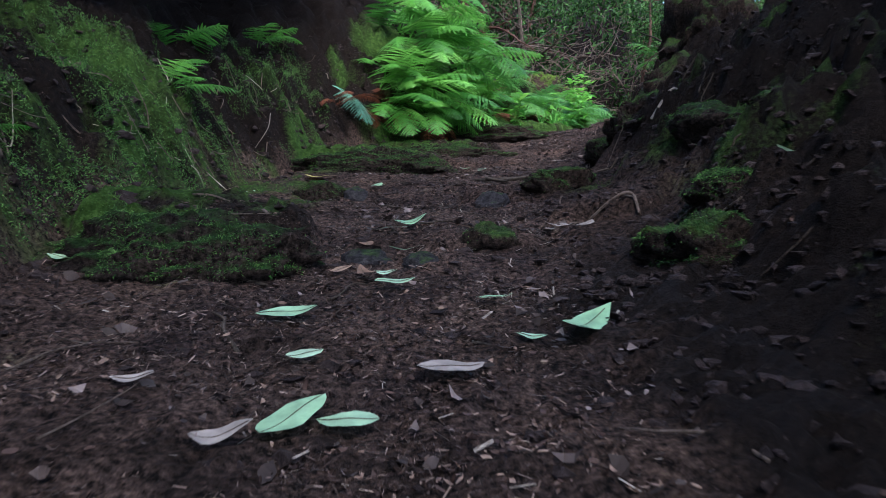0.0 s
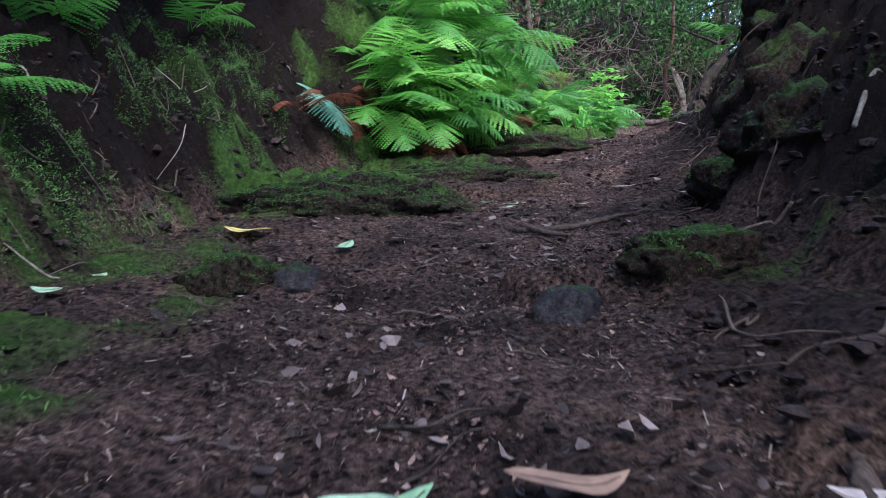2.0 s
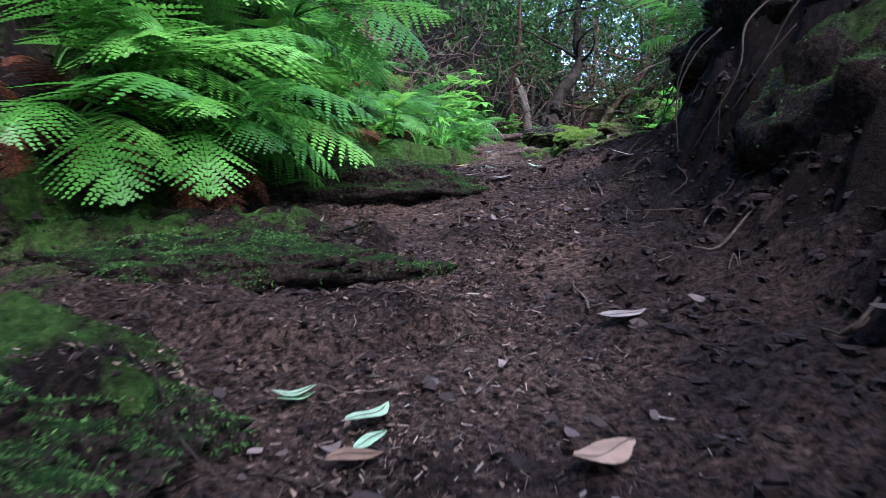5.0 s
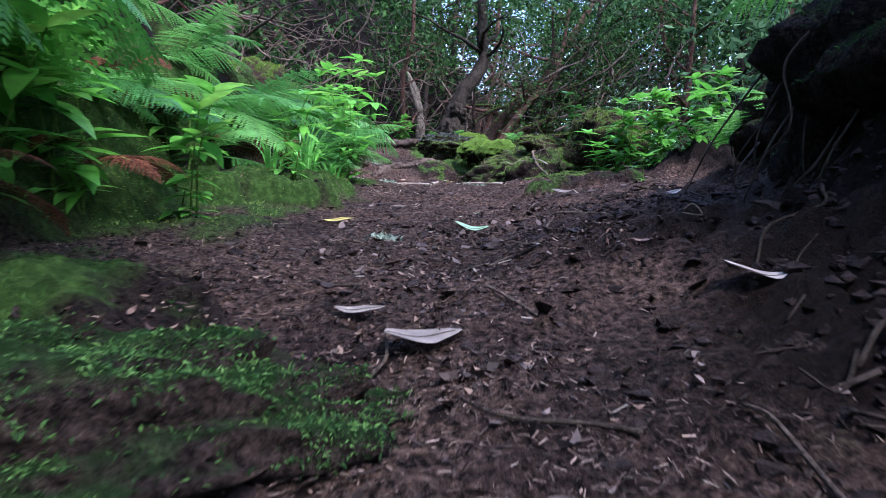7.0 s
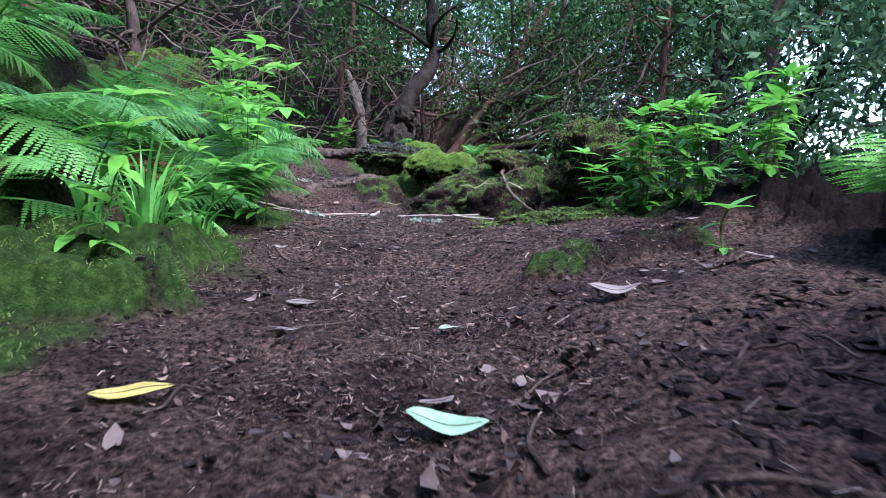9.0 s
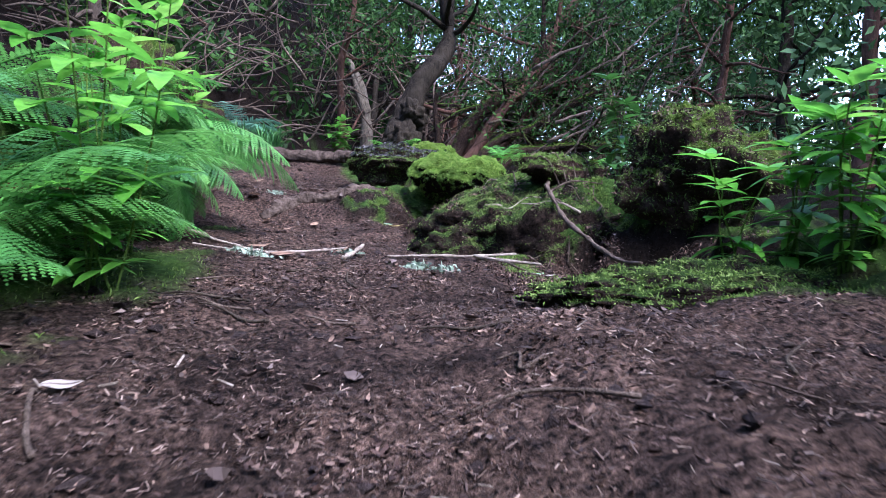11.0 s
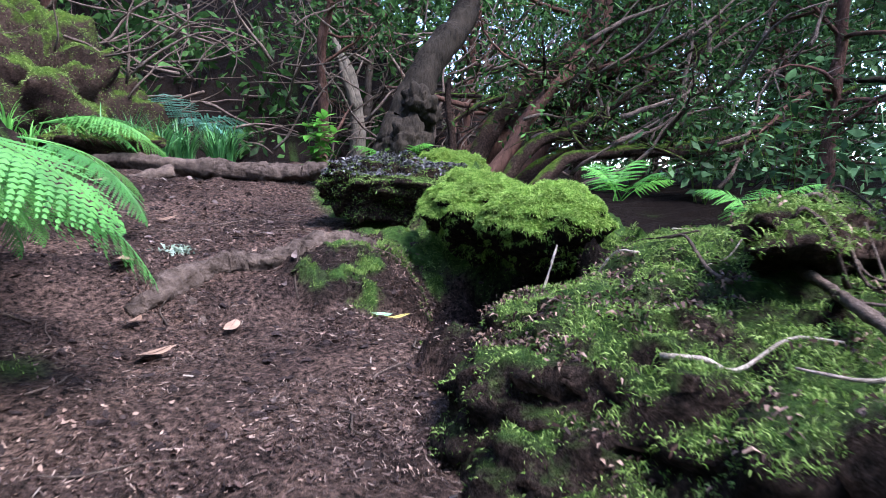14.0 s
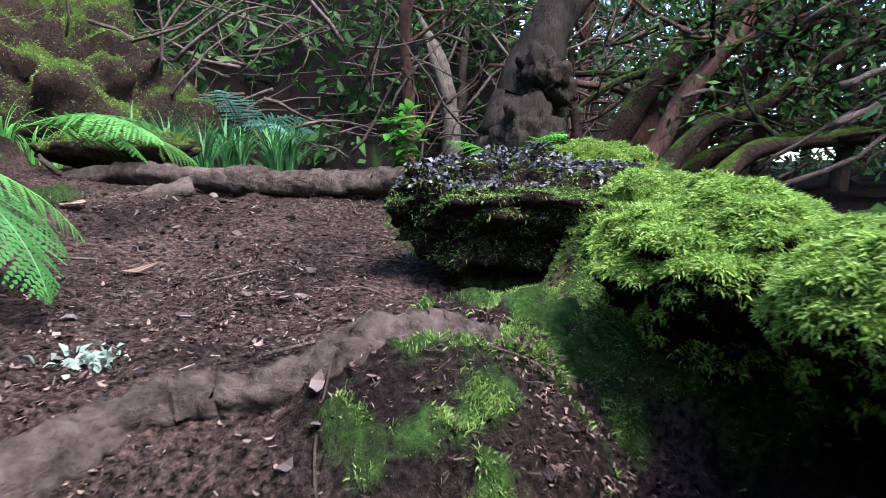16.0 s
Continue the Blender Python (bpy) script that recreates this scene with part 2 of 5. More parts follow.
# the trodden line: x at stations y, and the ground's height on it
LINE_Y = [-12, 0, 4, 8, 10.5, 13.3, 17, 20.5, 23, 25.5, 28.5, 31, 34, 38, 46, 60]
LINE_X = [0.3, 0.3, 0.15, 0.15, 0.6, 1.4, 2.9, 4.5, 5.5, 6.3, 7.0, 7.2, 7.2, 7.6, 8.5, 9.5]
RISE_Y = [-12, 0, 3.1, 5.0, 6.5, 8.0, 9.4, 11.1, 12.4, 14, 15.3, 16.5, 18.5, 20.7, 22.7, 25.3, 27.2, 29.7, 30.4, 31.6, 33.2, 34.6, 36, 40, 60]
RISE_Z = [-1.1, 0.0, 0.36, 0.68, 0.83, 1.03, 1.23, 1.46, 1.66, 2.02, 2.36, 2.6, 2.72, 2.88, 3.1, 3.27, 3.24, 3.42, 3.82, 3.95, 4.2, 4.6, 4.85, 5.15, 6.2]
# foot of each bank (metres from the line), and how high and how far it climbs
BANK_Y = [-12, 3, 8, 10, 12.5, 15, 18, 21, 24, 27, 30, 34, 38, 46]
LEFT_FOOT = [2.2, 2.3, 2.6, 3.0, 3.0, 2.7, 2.4, 3.0, 2.6, 2.3, 2.4, 2.6, 3.0, 3.5]
LEFT_LIFT = [0.9, 0.9, 0.9, 0.8, 0.7, 0.8, 0.8, 0.8, 0.8, 0.7, 0.4, 0.3, 0.4, 0.4]
LEFT_SLOPE = [0.6, 0.6, 0.6, 0.6, 0.75, 0.9, 0.9, 0.8, 0.7, 0.6, 0.4, 0.4, 0.6, 0.5]
RIGHT_FOOT = [1.6, 1.75, 1.75, 1.65, 1.55, 1.5, 2.1, 2.6, 2.2, 1.3, 1.3, 1.6, 2.6, 5.0]
RIGHT_LIFT = [0.3, 0.22, 0.3, 0.35, 0.3, 0.5, 0.42, 0.22, 0.35, 0.5, 0.42, 0.4, 0.3, 0.2]
RIGHT_SLOPE = [0.45, 0.45, 0.6, 0.7, 0.5, 0.6, 0.35, 0.08, 0.08, 0.1, 0.1, 0.06, 0.05, 0.05]

# low mossy ledges and root steps: place, half lengths, height, turn
LEDGES = [(-1.3, 11.6, 1.35, 0.6, 0.26, 4), (-0.3, 13.95, 1.3, 0.5, 0.16, -10), (0.5, 16.15, 1.3, 0.5, 0.14, -5), (-1.5, 5.45, 0.9, 0.5, 0.22, -4), (2.3, 20.8, 0.8, 0.35, 0.24, 15), (2.75, 22.0, 0.8, 0.4, 0.24, 15),
          (6.0, 20.4, 0.8, 0.35, 0.1, 10), (7.75, 30.1, 0.6, 0.4, 0.12, 5), (8.3, 30.85, 0.45, 0.5, 0.12, 15), (7.9, 28.2, 0.3, 0.4, 0.2, 0), (1.05, 16.05, 0.75, 0.42, 0.2, 25),
          (0.9, 8.2, 0.5, 0.3, 0.12, 10), (0.3, 5.6, 0.6, 0.25, 0.08, 0), (1.6, 6.3, 0.5, 0.35, 0.15, 20), (0.4, 12.6, 0.9, 0.3, 0.1, -10)]

HOLLOWS = [(8.3, 24.7, 0.65, 0.75, 0.6), (8.7, 29.5, 0.5, 0.8, 0.6), (8.75, 31.85, 0.4, 0.25, 0.25), (4.55, 16.6, 0.3, 0.8, 0.2)]


def line_x(y):
    return np.interp(y, LINE_Y, LINE_X)


def across(x, y):
    """Sideways distance from the trodden line and the station along it."""
    slope = (line_x(y + 0.8) - line_x(y - 0.8)) / 1.6
    c = 1 / np.sqrt(1 + slope * slope)
    off = (x - line_x(y)) * c
    station = y + off * c * slope
    slope = (line_x(station + 0.8) - line_x(station - 0.8)) / 1.6
    c = 1 / np.sqrt(1 + slope * slope)
    return (x - line_x(y)) * c, y + (x - line_x(y)) * c * c * slope


def soft_interp(v, xs, ys, w=0.35):
    return (np.interp(v - w, xs, ys) + np.interp(v, xs, ys) * 2 + np.interp(v + w, xs, ys)) / 4


def ledge(x, y):
    """How far each place lies on one of the ledges (0 to 1), and its lift."""
    on, lift = x * 0.0, x * 0.0
    wx, wy = x + 0.5 * fbm(x, y, 2.2, 3, 301), y + 0.5 * fbm(x, y, 2.2, 3, 307)
    for i, (hx, hy, rx, ry, up, turn) in enumerate(LEDGES):
        c, s = math.cos(radians(turn)), math.sin(radians(turn))
        a, b = ((wx - hx) * c + (wy - hy) * s) / rx, (-(wx - hx) * s + (wy - hy) * c) / ry
        k = smooth(3.6 * (1.12 - np.sqrt(a * a + b * b)))
        on, lift = np.maximum(on, k if i < 11 else 0 * k), np.maximum(lift, k * up)
    return on, lift


def rough_height(x, y):
    u, v = across(x, y)
    z = soft_interp(v, RISE_Y, RISE_Z, 0.25)
    wob = fbm(x, y, 0.8, 3, 5) * 0.5
    dl = np.maximum(-u - np.interp(v, BANK_Y, LEFT_FOOT) + wob, 0)
    ll = np.interp(v, BANK_Y, LEFT_LIFT)
    left = ll * (1 - np.exp(-dl / 0.55)) + dl * np.interp(v, BANK_Y, LEFT_SLOPE)
    left = np.minimum(left, 5.5 + 0.2 * dl)
    dr = np.maximum(u - np.interp(v, BANK_Y, RIGHT_FOOT) + wob, 0)
    rl = np.interp(v, BANK_Y, RIGHT_LIFT)
    right = rl * (1 - np.exp(-dr / 0.5)) + dr * np.interp(v, BANK_Y, RIGHT_SLOPE)
    right = np.minimum(right, 3.2 + 0.1 * dr)
    z = z + left + right
    # the trodden hollow: gentle shoulders on both sides
    z = z + 0.2 * np.maximum(u - 0.7, 0).clip(0, 1.2) * np.interp(v, [0, 20, 24], [1, 0.7, 0.15]) + 0.08 * np.maximum(-u - 0.7, 0).clip(0, 1.5)
    # the right shoulder stands higher past the big mound, and the mound's foot flares out
    z = z + 0.2 * smooth((u - 0.1) / 0.7) * smooth((v - 16) / 1.2) * smooth((24 - v) / 1.5) * smooth((4.5 - u) / 1.5)
    z = z + 0.7 * np.exp(-((x - 4.9) / 0.9) ** 2 - ((y - 15.3) / 1.2) ** 2)
    # the wooded hillside behind
    z = z + 0.75 * np.maximum(y - 45 + 0.2 * np.abs(x - 8), 0).clip(0, 40) * smooth((24 - x) / 9)
    # the ground falls away behind the mossy bank
    z = z - 1.0 * smooth((u - 2.3) / 2.6) * smooth((v - 23.5) / 3)
    # hollows under stumps and moss mounds
    for hx, hy, rx, ry, deep in HOLLOWS:
        z = z - deep * np.exp(-((x - hx) / rx) ** 2 - ((y - hy) / ry) ** 2)
    on, lift = ledge(x, y)
    z = z + lift * (1 + 0.9 * fbm(x, y, 5, 3, 311))
    bank = smooth((dl + dr) / 0.6) * smooth((12 - np.abs(u)) / 4) * (1 - 0.8 * smooth((u - 2.0) / 1.2) * smooth((v - 22) / 2))
    crease = np.abs(fbm(x, y, 2.6, 4, 29))
    z = z + fbm(x, y, 1.1, 3, 11) * (0.12 + 0.45 * bank) + fbm(x, y, 3.6, 4, 23) * (0.1 + 0.5 * bank) + (0.12 - crease) * 1.5 * bank
    return z, u, v, dl, dr


def height(x, y):
    z, u, v, dl, dr = rough_height(np.asarray(x, float), np.asarray(y, float))
    return z


def moss_cover(x, y, u, v, dl, dr):
    patch = fbm(x, y, 0.9, 4, 41) + 0.5 * fbm(x, y, 3.5, 3, 47)
    edge = smooth((np.abs(u) - 0.9) / 0.9)
    late = smooth((v - 15) / 6)
    right_late = smooth((u - 0.9) / 0.5) * smooth((v - 24) / 1.5)
    m = 0.12 + 0.25 * edge + 0.14 * late * edge + 0.5 * right_late + 0.3 * smooth(dl / 0.4) + 0.1 * smooth(dr / 0.4) + 1.5 * patch * (0.35 + 0.65 * edge)
    m = m - np.interp(v, [10, 13], [0.25, 0.7]) * smooth((u - 0.9) / 0.6) * smooth((23.5 - v) / 1.5) - smooth((np.abs(u) - 4.2) / 1.5)
    m = m - 0.35 * smooth((-u - 0.3) / 0.8) * smooth((v - 24.5) / 2)
    on, lift = ledge(x, y)
    m = m + 0.42 * smooth(on * 2.5) * (0.5 + 3.4 * fbm(x, y, 6.5, 4, 317)) - np.interp(v, [8, 11], [0.2, 0.6]) * smooth(dl / 0.5) * smooth((16 - v) / 2) - smooth((v - 36.5) / 1.5) + 1.5 * right_late * fbm(x, y, 3.5, 4, 53) + 0.2 * right_late * on
    for hx, hy, rx, ry, deep in HOLLOWS:
        m = m - 1.7 * np.exp(-((x - hx) / rx) ** 2 - ((y - hy) / ry) ** 2)
    m = m - 1.2 * np.exp(-((x - 8.9) / 0.7) ** 2 - ((y - 28.95) / 0.55) ** 2) * (0.75 + 1.5 * fbm(x, y, 3, 3, 331))
    m = m + 0.75 * np.exp(-((x - 7.75) / 0.6) ** 2 - ((y - 29.95) / 0.4) ** 2) * (0.5 + 3 * fbm(x, y, 5, 3, 337)) + 0.6 * np.exp(-((x - 7.6) / 1.6) ** 2 - ((y - 36.2) / 0.7) ** 2)
    return np.clip(m, 0, 1)


# ---- end of terrain ----


# ---- mesh helpers ----
def mesh_object(name, verts, faces, mats, parent=None, label="", smooth_faces=True, index=None, kind=""):
    """One mesh object from arrays of corners and faces, top-level or under a thing."""
    me = bpy.data.meshes.new(name)
    me.from_pydata([tuple(map(float, v)) for v in verts], [], [tuple(map(int, f)) for f in faces])
    for m in mats if isinstance(mats, (list, tuple)) else [mats]:
        me.materials.append(m)
    if smooth_faces:
        me.polygons.foreach_set("use_smooth", [True] * len(me.polygons))
    if index is not None:
        me.polygons.foreach_set("material_index", [int(i) for i in index])
    ob = new(name, me)
    if parent is not None:
        ob.parent = parent
    if label or kind:
        tagged(ob, label=label, kind=kind)
    return ob


def empty(name, label, category, place, group="", kind=""):
    e = new(name)
    e.empty_display_size = 0.1
    e.location = place
    return tagged(e, label=label, category=category, group=group, kind=kind)


class Shape:
    """Collects corners and faces of one mesh."""

    def __init__(self):
        self.v, self.f, self.n = [], [], 0

    def add(self, verts, faces):
        self.v.extend(verts)
        self.f.extend([tuple(i + self.n for i in f) for f in faces])
        self.n += len(verts)

    def tube(self, pts, radii, sides=8, wobble=0.0, rng=None, caps=True):
        pts = [Vector(p) for p in pts]
        side = Vector((0.3, 0.9, 0.2))
        verts, faces = [], []
        for i, p in enumerate(pts):
            d = (pts[min(i + 1, len(pts) - 1)] - pts[max(i - 1, 0)]).normalized()
            a = side - d * side.dot(d)
            if a.length < 1e-3:
                a = d.orthogonal()
            a.normalize()
            side = a
            b = d.cross(a)
            for k in range(sides):
                w = 2 * math.pi * k / sides
                r = radii[i] * (1 + (rng.uniform(-wobble, wobble) if rng else 0))
                verts.append(p + (a * math.cos(w) + b * math.sin(w)) * r)
        for i in range(len(pts) - 1):
            for k in range(sides):
                k2 = (k + 1) % sides
                faces.append((i * sides + k, i * sides + k2, (i + 1) * sides + k2, (i + 1) * sides + k))
        if caps:
            faces.append(tuple(range(sides))[::-1])
            faces.append(tuple((len(pts) - 1) * sides + k for k in range(sides)))
        self.add(verts, faces)

    def object(self, name, mat, parent=None, label="", smooth_faces=True, kind=""):
        return mesh_object(name, self.v, self.f, mat, parent, label, smooth_faces, None, kind)


def bend(points, steps=6):
    """A smooth line through the points (Catmull-Rom)."""
    p = [Vector(q) for q in points]
    p = [p[0] * 2 - p[1]] + p + [p[-1] * 2 - p[-2]]
    out = []
    for i in range(1, len(p) - 2):
        for s in range(steps):
            t = s / steps
            a, b, c, d = p[i - 1], p[i], p[i + 1], p[i + 2]
            out.append(0.5 * ((2 * b) + (c - a) * t + (2 * a - 5 * b + 4 * c - d) * t * t + (3 * b - a - 3 * c + d) * t ** 3))
    out.append(p[-2])
    return out


def taper(radii, n):
    return list(np.interp(np.linspace(0, 1, n), np.linspace(0, 1, len(radii)), radii))


def ground_z(x, y):
    return float(height(np.array([x]), np.array([y]))[0])


def jagged(p, scale, seed):
    return noise.fractal(Vector(p) * scale + Vector((seed * 7.1, seed * 3.3, -seed * 5.7)), 0.9, 2.1, 5)


def scatter_on(verts, faces, count, rng, keep=None):
    """Random places on a mesh, by area, with their normals."""
    v = np.array([tuple(q) for q in verts])
    tri = np.array([(f[0], f[i], f[i + 1]) for f in faces for i in range(1, len(f) - 1)])
    a, b, c = v[tri[:, 0]], v[tri[:, 1]], v[tri[:, 2]]
    n = np.cross(b - a, c - a)
    area = np.linalg.norm(n, axis=1) + 1e-12
    n = n / area[:, None]
    w = area * (keep(n, (a + b + c) / 3) if keep else 1)
    pick = rng.choice(len(tri), count, p=w / w.sum())
    r1, r2 = np.sqrt(rng.random(count)), rng.random(count)
    pos = a[pick] * (1 - r1)[:, None] + b[pick] * (r1 * (1 - r2))[:, None] + c[pick] * (r1 * r2)[:, None]
    return pos, n[pick]


def shoots(pos, nor, rng, length, width, droop=0.5, lean=0.7):
    """Short moss shoots: each a bent, tapering blade with a kink in the middle."""
    k = len(pos)
    d = nor + rng.normal(0, lean, (k, 3)) * 0.6
    d[:, 2] += 0.15
    d /= np.linalg.norm(d, axis=1)[:, None]
    s = np.cross(d, rng.normal(0, 1, (k, 3)))
    s /= np.linalg.norm(s, axis=1)[:, None] + 1e-9
    ln = length * (0.5 + rng.random(k))[:, None]
    tip = d.copy()
    tip[:, 2] -= droop
    tip /= np.linalg.norm(tip, axis=1)[:, None]
    p0 = pos - nor * 0.008
    p1 = p0 + d * ln * 0.55
    p2 = p1 + tip * ln * 0.6
    w = width * (0.6 + 0.8 * rng.random(k))[:, None]
    v = np.stack([p0 - s * w * 0.5, p0 + s * w * 0.5, p1 + s * w, p1 - s * w, p2], 1).reshape(-1, 3)
    i = np.arange(k) * 5
    quads = np.stack([i, i + 1, i + 2, i + 3], 1)
    tris = np.stack([i + 3, i + 2, i + 4], 1)
    return v, [tuple(q) for q in quads] + [tuple(q) for q in tris]


# ---- the ground: one sheet to the horizon ----
def spaced(lo, hi, a, b, step, growth=1.22):
    mid = list(np.arange(a, b + step / 2, step))
    s, x, out = step, b, []
    while x < hi:
        s *= growth
        x += s
        out.append(x)
    s, x, pre = step, a, []
    while x > lo:
        s *= growth
        x -= s
        pre.append(x)
    return np.array(pre[::-1] + mid + out)


def build_ground():
    off, ys = spaced(-400, 400, -5.4, 4.2, 0.05), spaced(-400, 400, 0.5, 36, 0.05)
    oo, yy = np.meshgrid(off, ys)
    xx = line_x(yy) + oo
    z, u, v, dl, dr = rough_height(xx, yy)
    moss = moss_cover(xx, yy, u, v, dl, dr)
    # crumbs of soil on the trodden line, tussocks under moss
    z = z + fbm(xx, yy, 14, 3, 61) * 0.06 + smooth((moss - 0.4) * 4) * (0.03 + 0.07 * fbm(xx, yy, 7, 3, 67))
    # mask for bank, ledge and right-side soil, dark with shade put into the colour
    shaded_humus = np.maximum(smooth((dl + dr) / 0.35 + fbm(xx, yy, 2.0, 3, 71) * 2), smooth(ledge(xx, yy)[0] * 2) * 0.8)
    shaded_humus = np.maximum(shaded_humus, smooth((u - 0.45 + fbm(xx, yy, 1.5, 3, 77)) / 0.7) * smooth((18.5 - v) / 2) * np.interp(v, [4, 6, 13, 15], [1, 0.6, 0.6, 1]))
    # far ground goes near black too, its shade painted in
    shaded_humus = np.maximum(shaded_humus, smooth((v - 38.5) / 1.5))
    z = z + shaded_humus * (fbm(xx, yy, 9, 2, 73) * 0.16)
    rows, cols = xx.shape
    verts = np.stack([xx, yy, z], 2).reshape(-1, 3)
    idx = np.arange(rows * cols).reshape(rows, cols)
    faces = np.stack([idx[:-1, :-1], idx[:-1, 1:], idx[1:, 1:], idx[1:, :-1]], 2).reshape(-1, 4)
    me = bpy.data.meshes.new("ground")
    me.vertices.add(len(verts))
    me.vertices.foreach_set("co", verts.ravel())
    me.loops.add(faces.size)
    me.loops.foreach_set("vertex_index", faces.ravel())
    me.polygons.add(len(faces))
    me.polygons.foreach_set("loop_start", np.arange(0, faces.size, 4))
    me.polygons.foreach_set("use_smooth", np.ones(len(faces), bool))
    me.update(calc_edges=True)
    at = me.attributes.new("moss", "FLOAT", "POINT")
    at.data.foreach_set("value", moss.ravel())
    at = me.attributes.new("shaded_humus", "FLOAT", "POINT")
    at.data.foreach_set("value", shaded_humus.ravel())
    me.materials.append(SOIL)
    ob = new("ground", me)
    return tagged(ob, "dark damp forest soil trodden into a hollow path between mossy banks", "ground", kind="structure")


build_ground()


# ---- lumps: mossy stones, root mounds and stumps ----
SOLIDS = []


def lump(name, label, category, centre, size, turn=0, seed=1, rough=0.22, mat=None, moss=0, moss_mat=None, detail=4, shoot=0.045, under=0.0, group="", chips=0, cover=0.15):
    """A worn, uneven body set into the ground; its own moss grows on what looks up."""
    bm = bmesh.new()
    bmesh.ops.create_icosphere(bm, subdivisions=detail, radius=1)
    sx, sy, sz = size
    rot = Matrix.Rotation(radians(turn), 3, "Z")
    for v in bm.verts:
        p = v.co.copy()
        k = 1 + rough * 1.3 * jagged(p, 1.3, seed) + rough * 0.8 * jagged(p, 3.6, seed + 3) + rough * 0.4 * jagged(p, 10, seed + 5)
        q = Vector((p.x * sx, p.y * sy, p.z * sz)) * k
        if under and p.z < 0.1:
            q.x *= 1 - under * min(1, (0.1 - p.z) * 1.4)
            q.y *= 1 - under * min(1, (0.1 - p.z) * 1.4)
        a = (0.14 if rough > 0.135 else 0.075) * min(max(size), 0.55)
        q += p * a * (0.7 * jagged(q, 2.6, seed + 11) + 0.45 * jagged(q, 6.5, seed + 13) + 0.25 * jagged(q, 15, seed + 17))
        v.co = rot @ q
    bm.verts.ensure_lookup_table()
    verts = [v.co.copy() for v in bm.verts]
    faces = [tuple(v.index for v in f.verts) for f in bm.faces]
    bm.free()
    SOLIDS.append(([v + Vector(centre) for v in verts], faces))
    if moss:
        root = empty(name, label, category, centre, group)
        mesh_object("body", verts, faces, mat or MOSS_EARTH, root)
        rng = np.random.default_rng(seed)
        pos, nor = scatter_on(verts, faces, moss, rng, lambda n, c: np.clip(n[:, 2] + cover, 0.0, 1) ** 0.8 * (0.12 + (fbm(c[:, 0] + 0.6 * c[:, 2], c[:, 1] + 0.5 * c[:, 2], 3.2, 3, seed) > (-0.3 if cover > 0.22 else -0.04))))
        mv, mf = shoots(pos, nor, rng, shoot, shoot * 0.1 + 0.0008, 0.7, 1.5)
        mesh_object("moss", mv, mf, moss_mat or MOSS_LEAF, root, "soft green moss", False, None, "stuff")
        if chips:
            pos, nor = scatter_on(verts, faces, chips, rng, lambda n, c: (n[:, 2] > 0.55) * (c[:, 2] > size[2] * 0.35) * 1.0 + 1e-9)
            cv, cf = shoots(pos + nor * 0.02, nor, rng, 0.045, 0.011, 0.9, 2.2)
            mesh_object("litter", cv, cf, CHIPS, root, "dark grey leaf chips", False, None, "stuff")
        return root
    ob = mesh_object(name, verts, faces, mat or MOSS_EARTH)
    ob.location = centre
    return tagged(ob, label, category, group)


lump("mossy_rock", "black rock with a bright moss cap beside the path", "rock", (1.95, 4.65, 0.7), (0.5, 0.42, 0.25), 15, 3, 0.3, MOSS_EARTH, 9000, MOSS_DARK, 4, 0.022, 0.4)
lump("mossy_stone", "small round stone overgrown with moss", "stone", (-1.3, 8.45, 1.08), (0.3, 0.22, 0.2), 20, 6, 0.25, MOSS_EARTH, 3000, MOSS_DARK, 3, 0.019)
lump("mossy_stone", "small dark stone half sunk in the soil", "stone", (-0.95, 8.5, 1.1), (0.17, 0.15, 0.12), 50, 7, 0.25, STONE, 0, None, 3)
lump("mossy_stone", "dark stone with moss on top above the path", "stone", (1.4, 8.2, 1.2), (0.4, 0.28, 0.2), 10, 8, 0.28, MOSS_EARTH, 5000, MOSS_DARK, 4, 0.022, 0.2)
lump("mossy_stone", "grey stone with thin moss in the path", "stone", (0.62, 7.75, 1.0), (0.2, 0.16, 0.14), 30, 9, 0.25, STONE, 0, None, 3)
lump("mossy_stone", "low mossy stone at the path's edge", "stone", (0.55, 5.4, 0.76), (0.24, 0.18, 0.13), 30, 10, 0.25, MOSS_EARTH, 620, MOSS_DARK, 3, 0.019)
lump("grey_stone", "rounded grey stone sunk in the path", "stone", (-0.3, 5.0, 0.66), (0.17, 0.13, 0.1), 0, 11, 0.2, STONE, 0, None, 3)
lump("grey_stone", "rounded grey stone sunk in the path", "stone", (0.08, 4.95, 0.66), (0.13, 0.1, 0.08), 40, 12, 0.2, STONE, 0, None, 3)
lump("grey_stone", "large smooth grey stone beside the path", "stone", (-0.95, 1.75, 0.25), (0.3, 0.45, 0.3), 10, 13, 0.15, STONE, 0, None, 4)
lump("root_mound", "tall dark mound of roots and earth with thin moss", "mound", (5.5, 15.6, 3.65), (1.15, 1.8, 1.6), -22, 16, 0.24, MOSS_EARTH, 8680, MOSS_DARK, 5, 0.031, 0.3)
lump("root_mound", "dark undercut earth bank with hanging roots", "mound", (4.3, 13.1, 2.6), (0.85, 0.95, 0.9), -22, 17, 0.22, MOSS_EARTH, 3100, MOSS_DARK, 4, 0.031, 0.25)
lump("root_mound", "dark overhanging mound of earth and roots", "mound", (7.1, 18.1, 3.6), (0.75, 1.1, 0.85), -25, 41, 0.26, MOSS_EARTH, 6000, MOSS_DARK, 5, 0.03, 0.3)
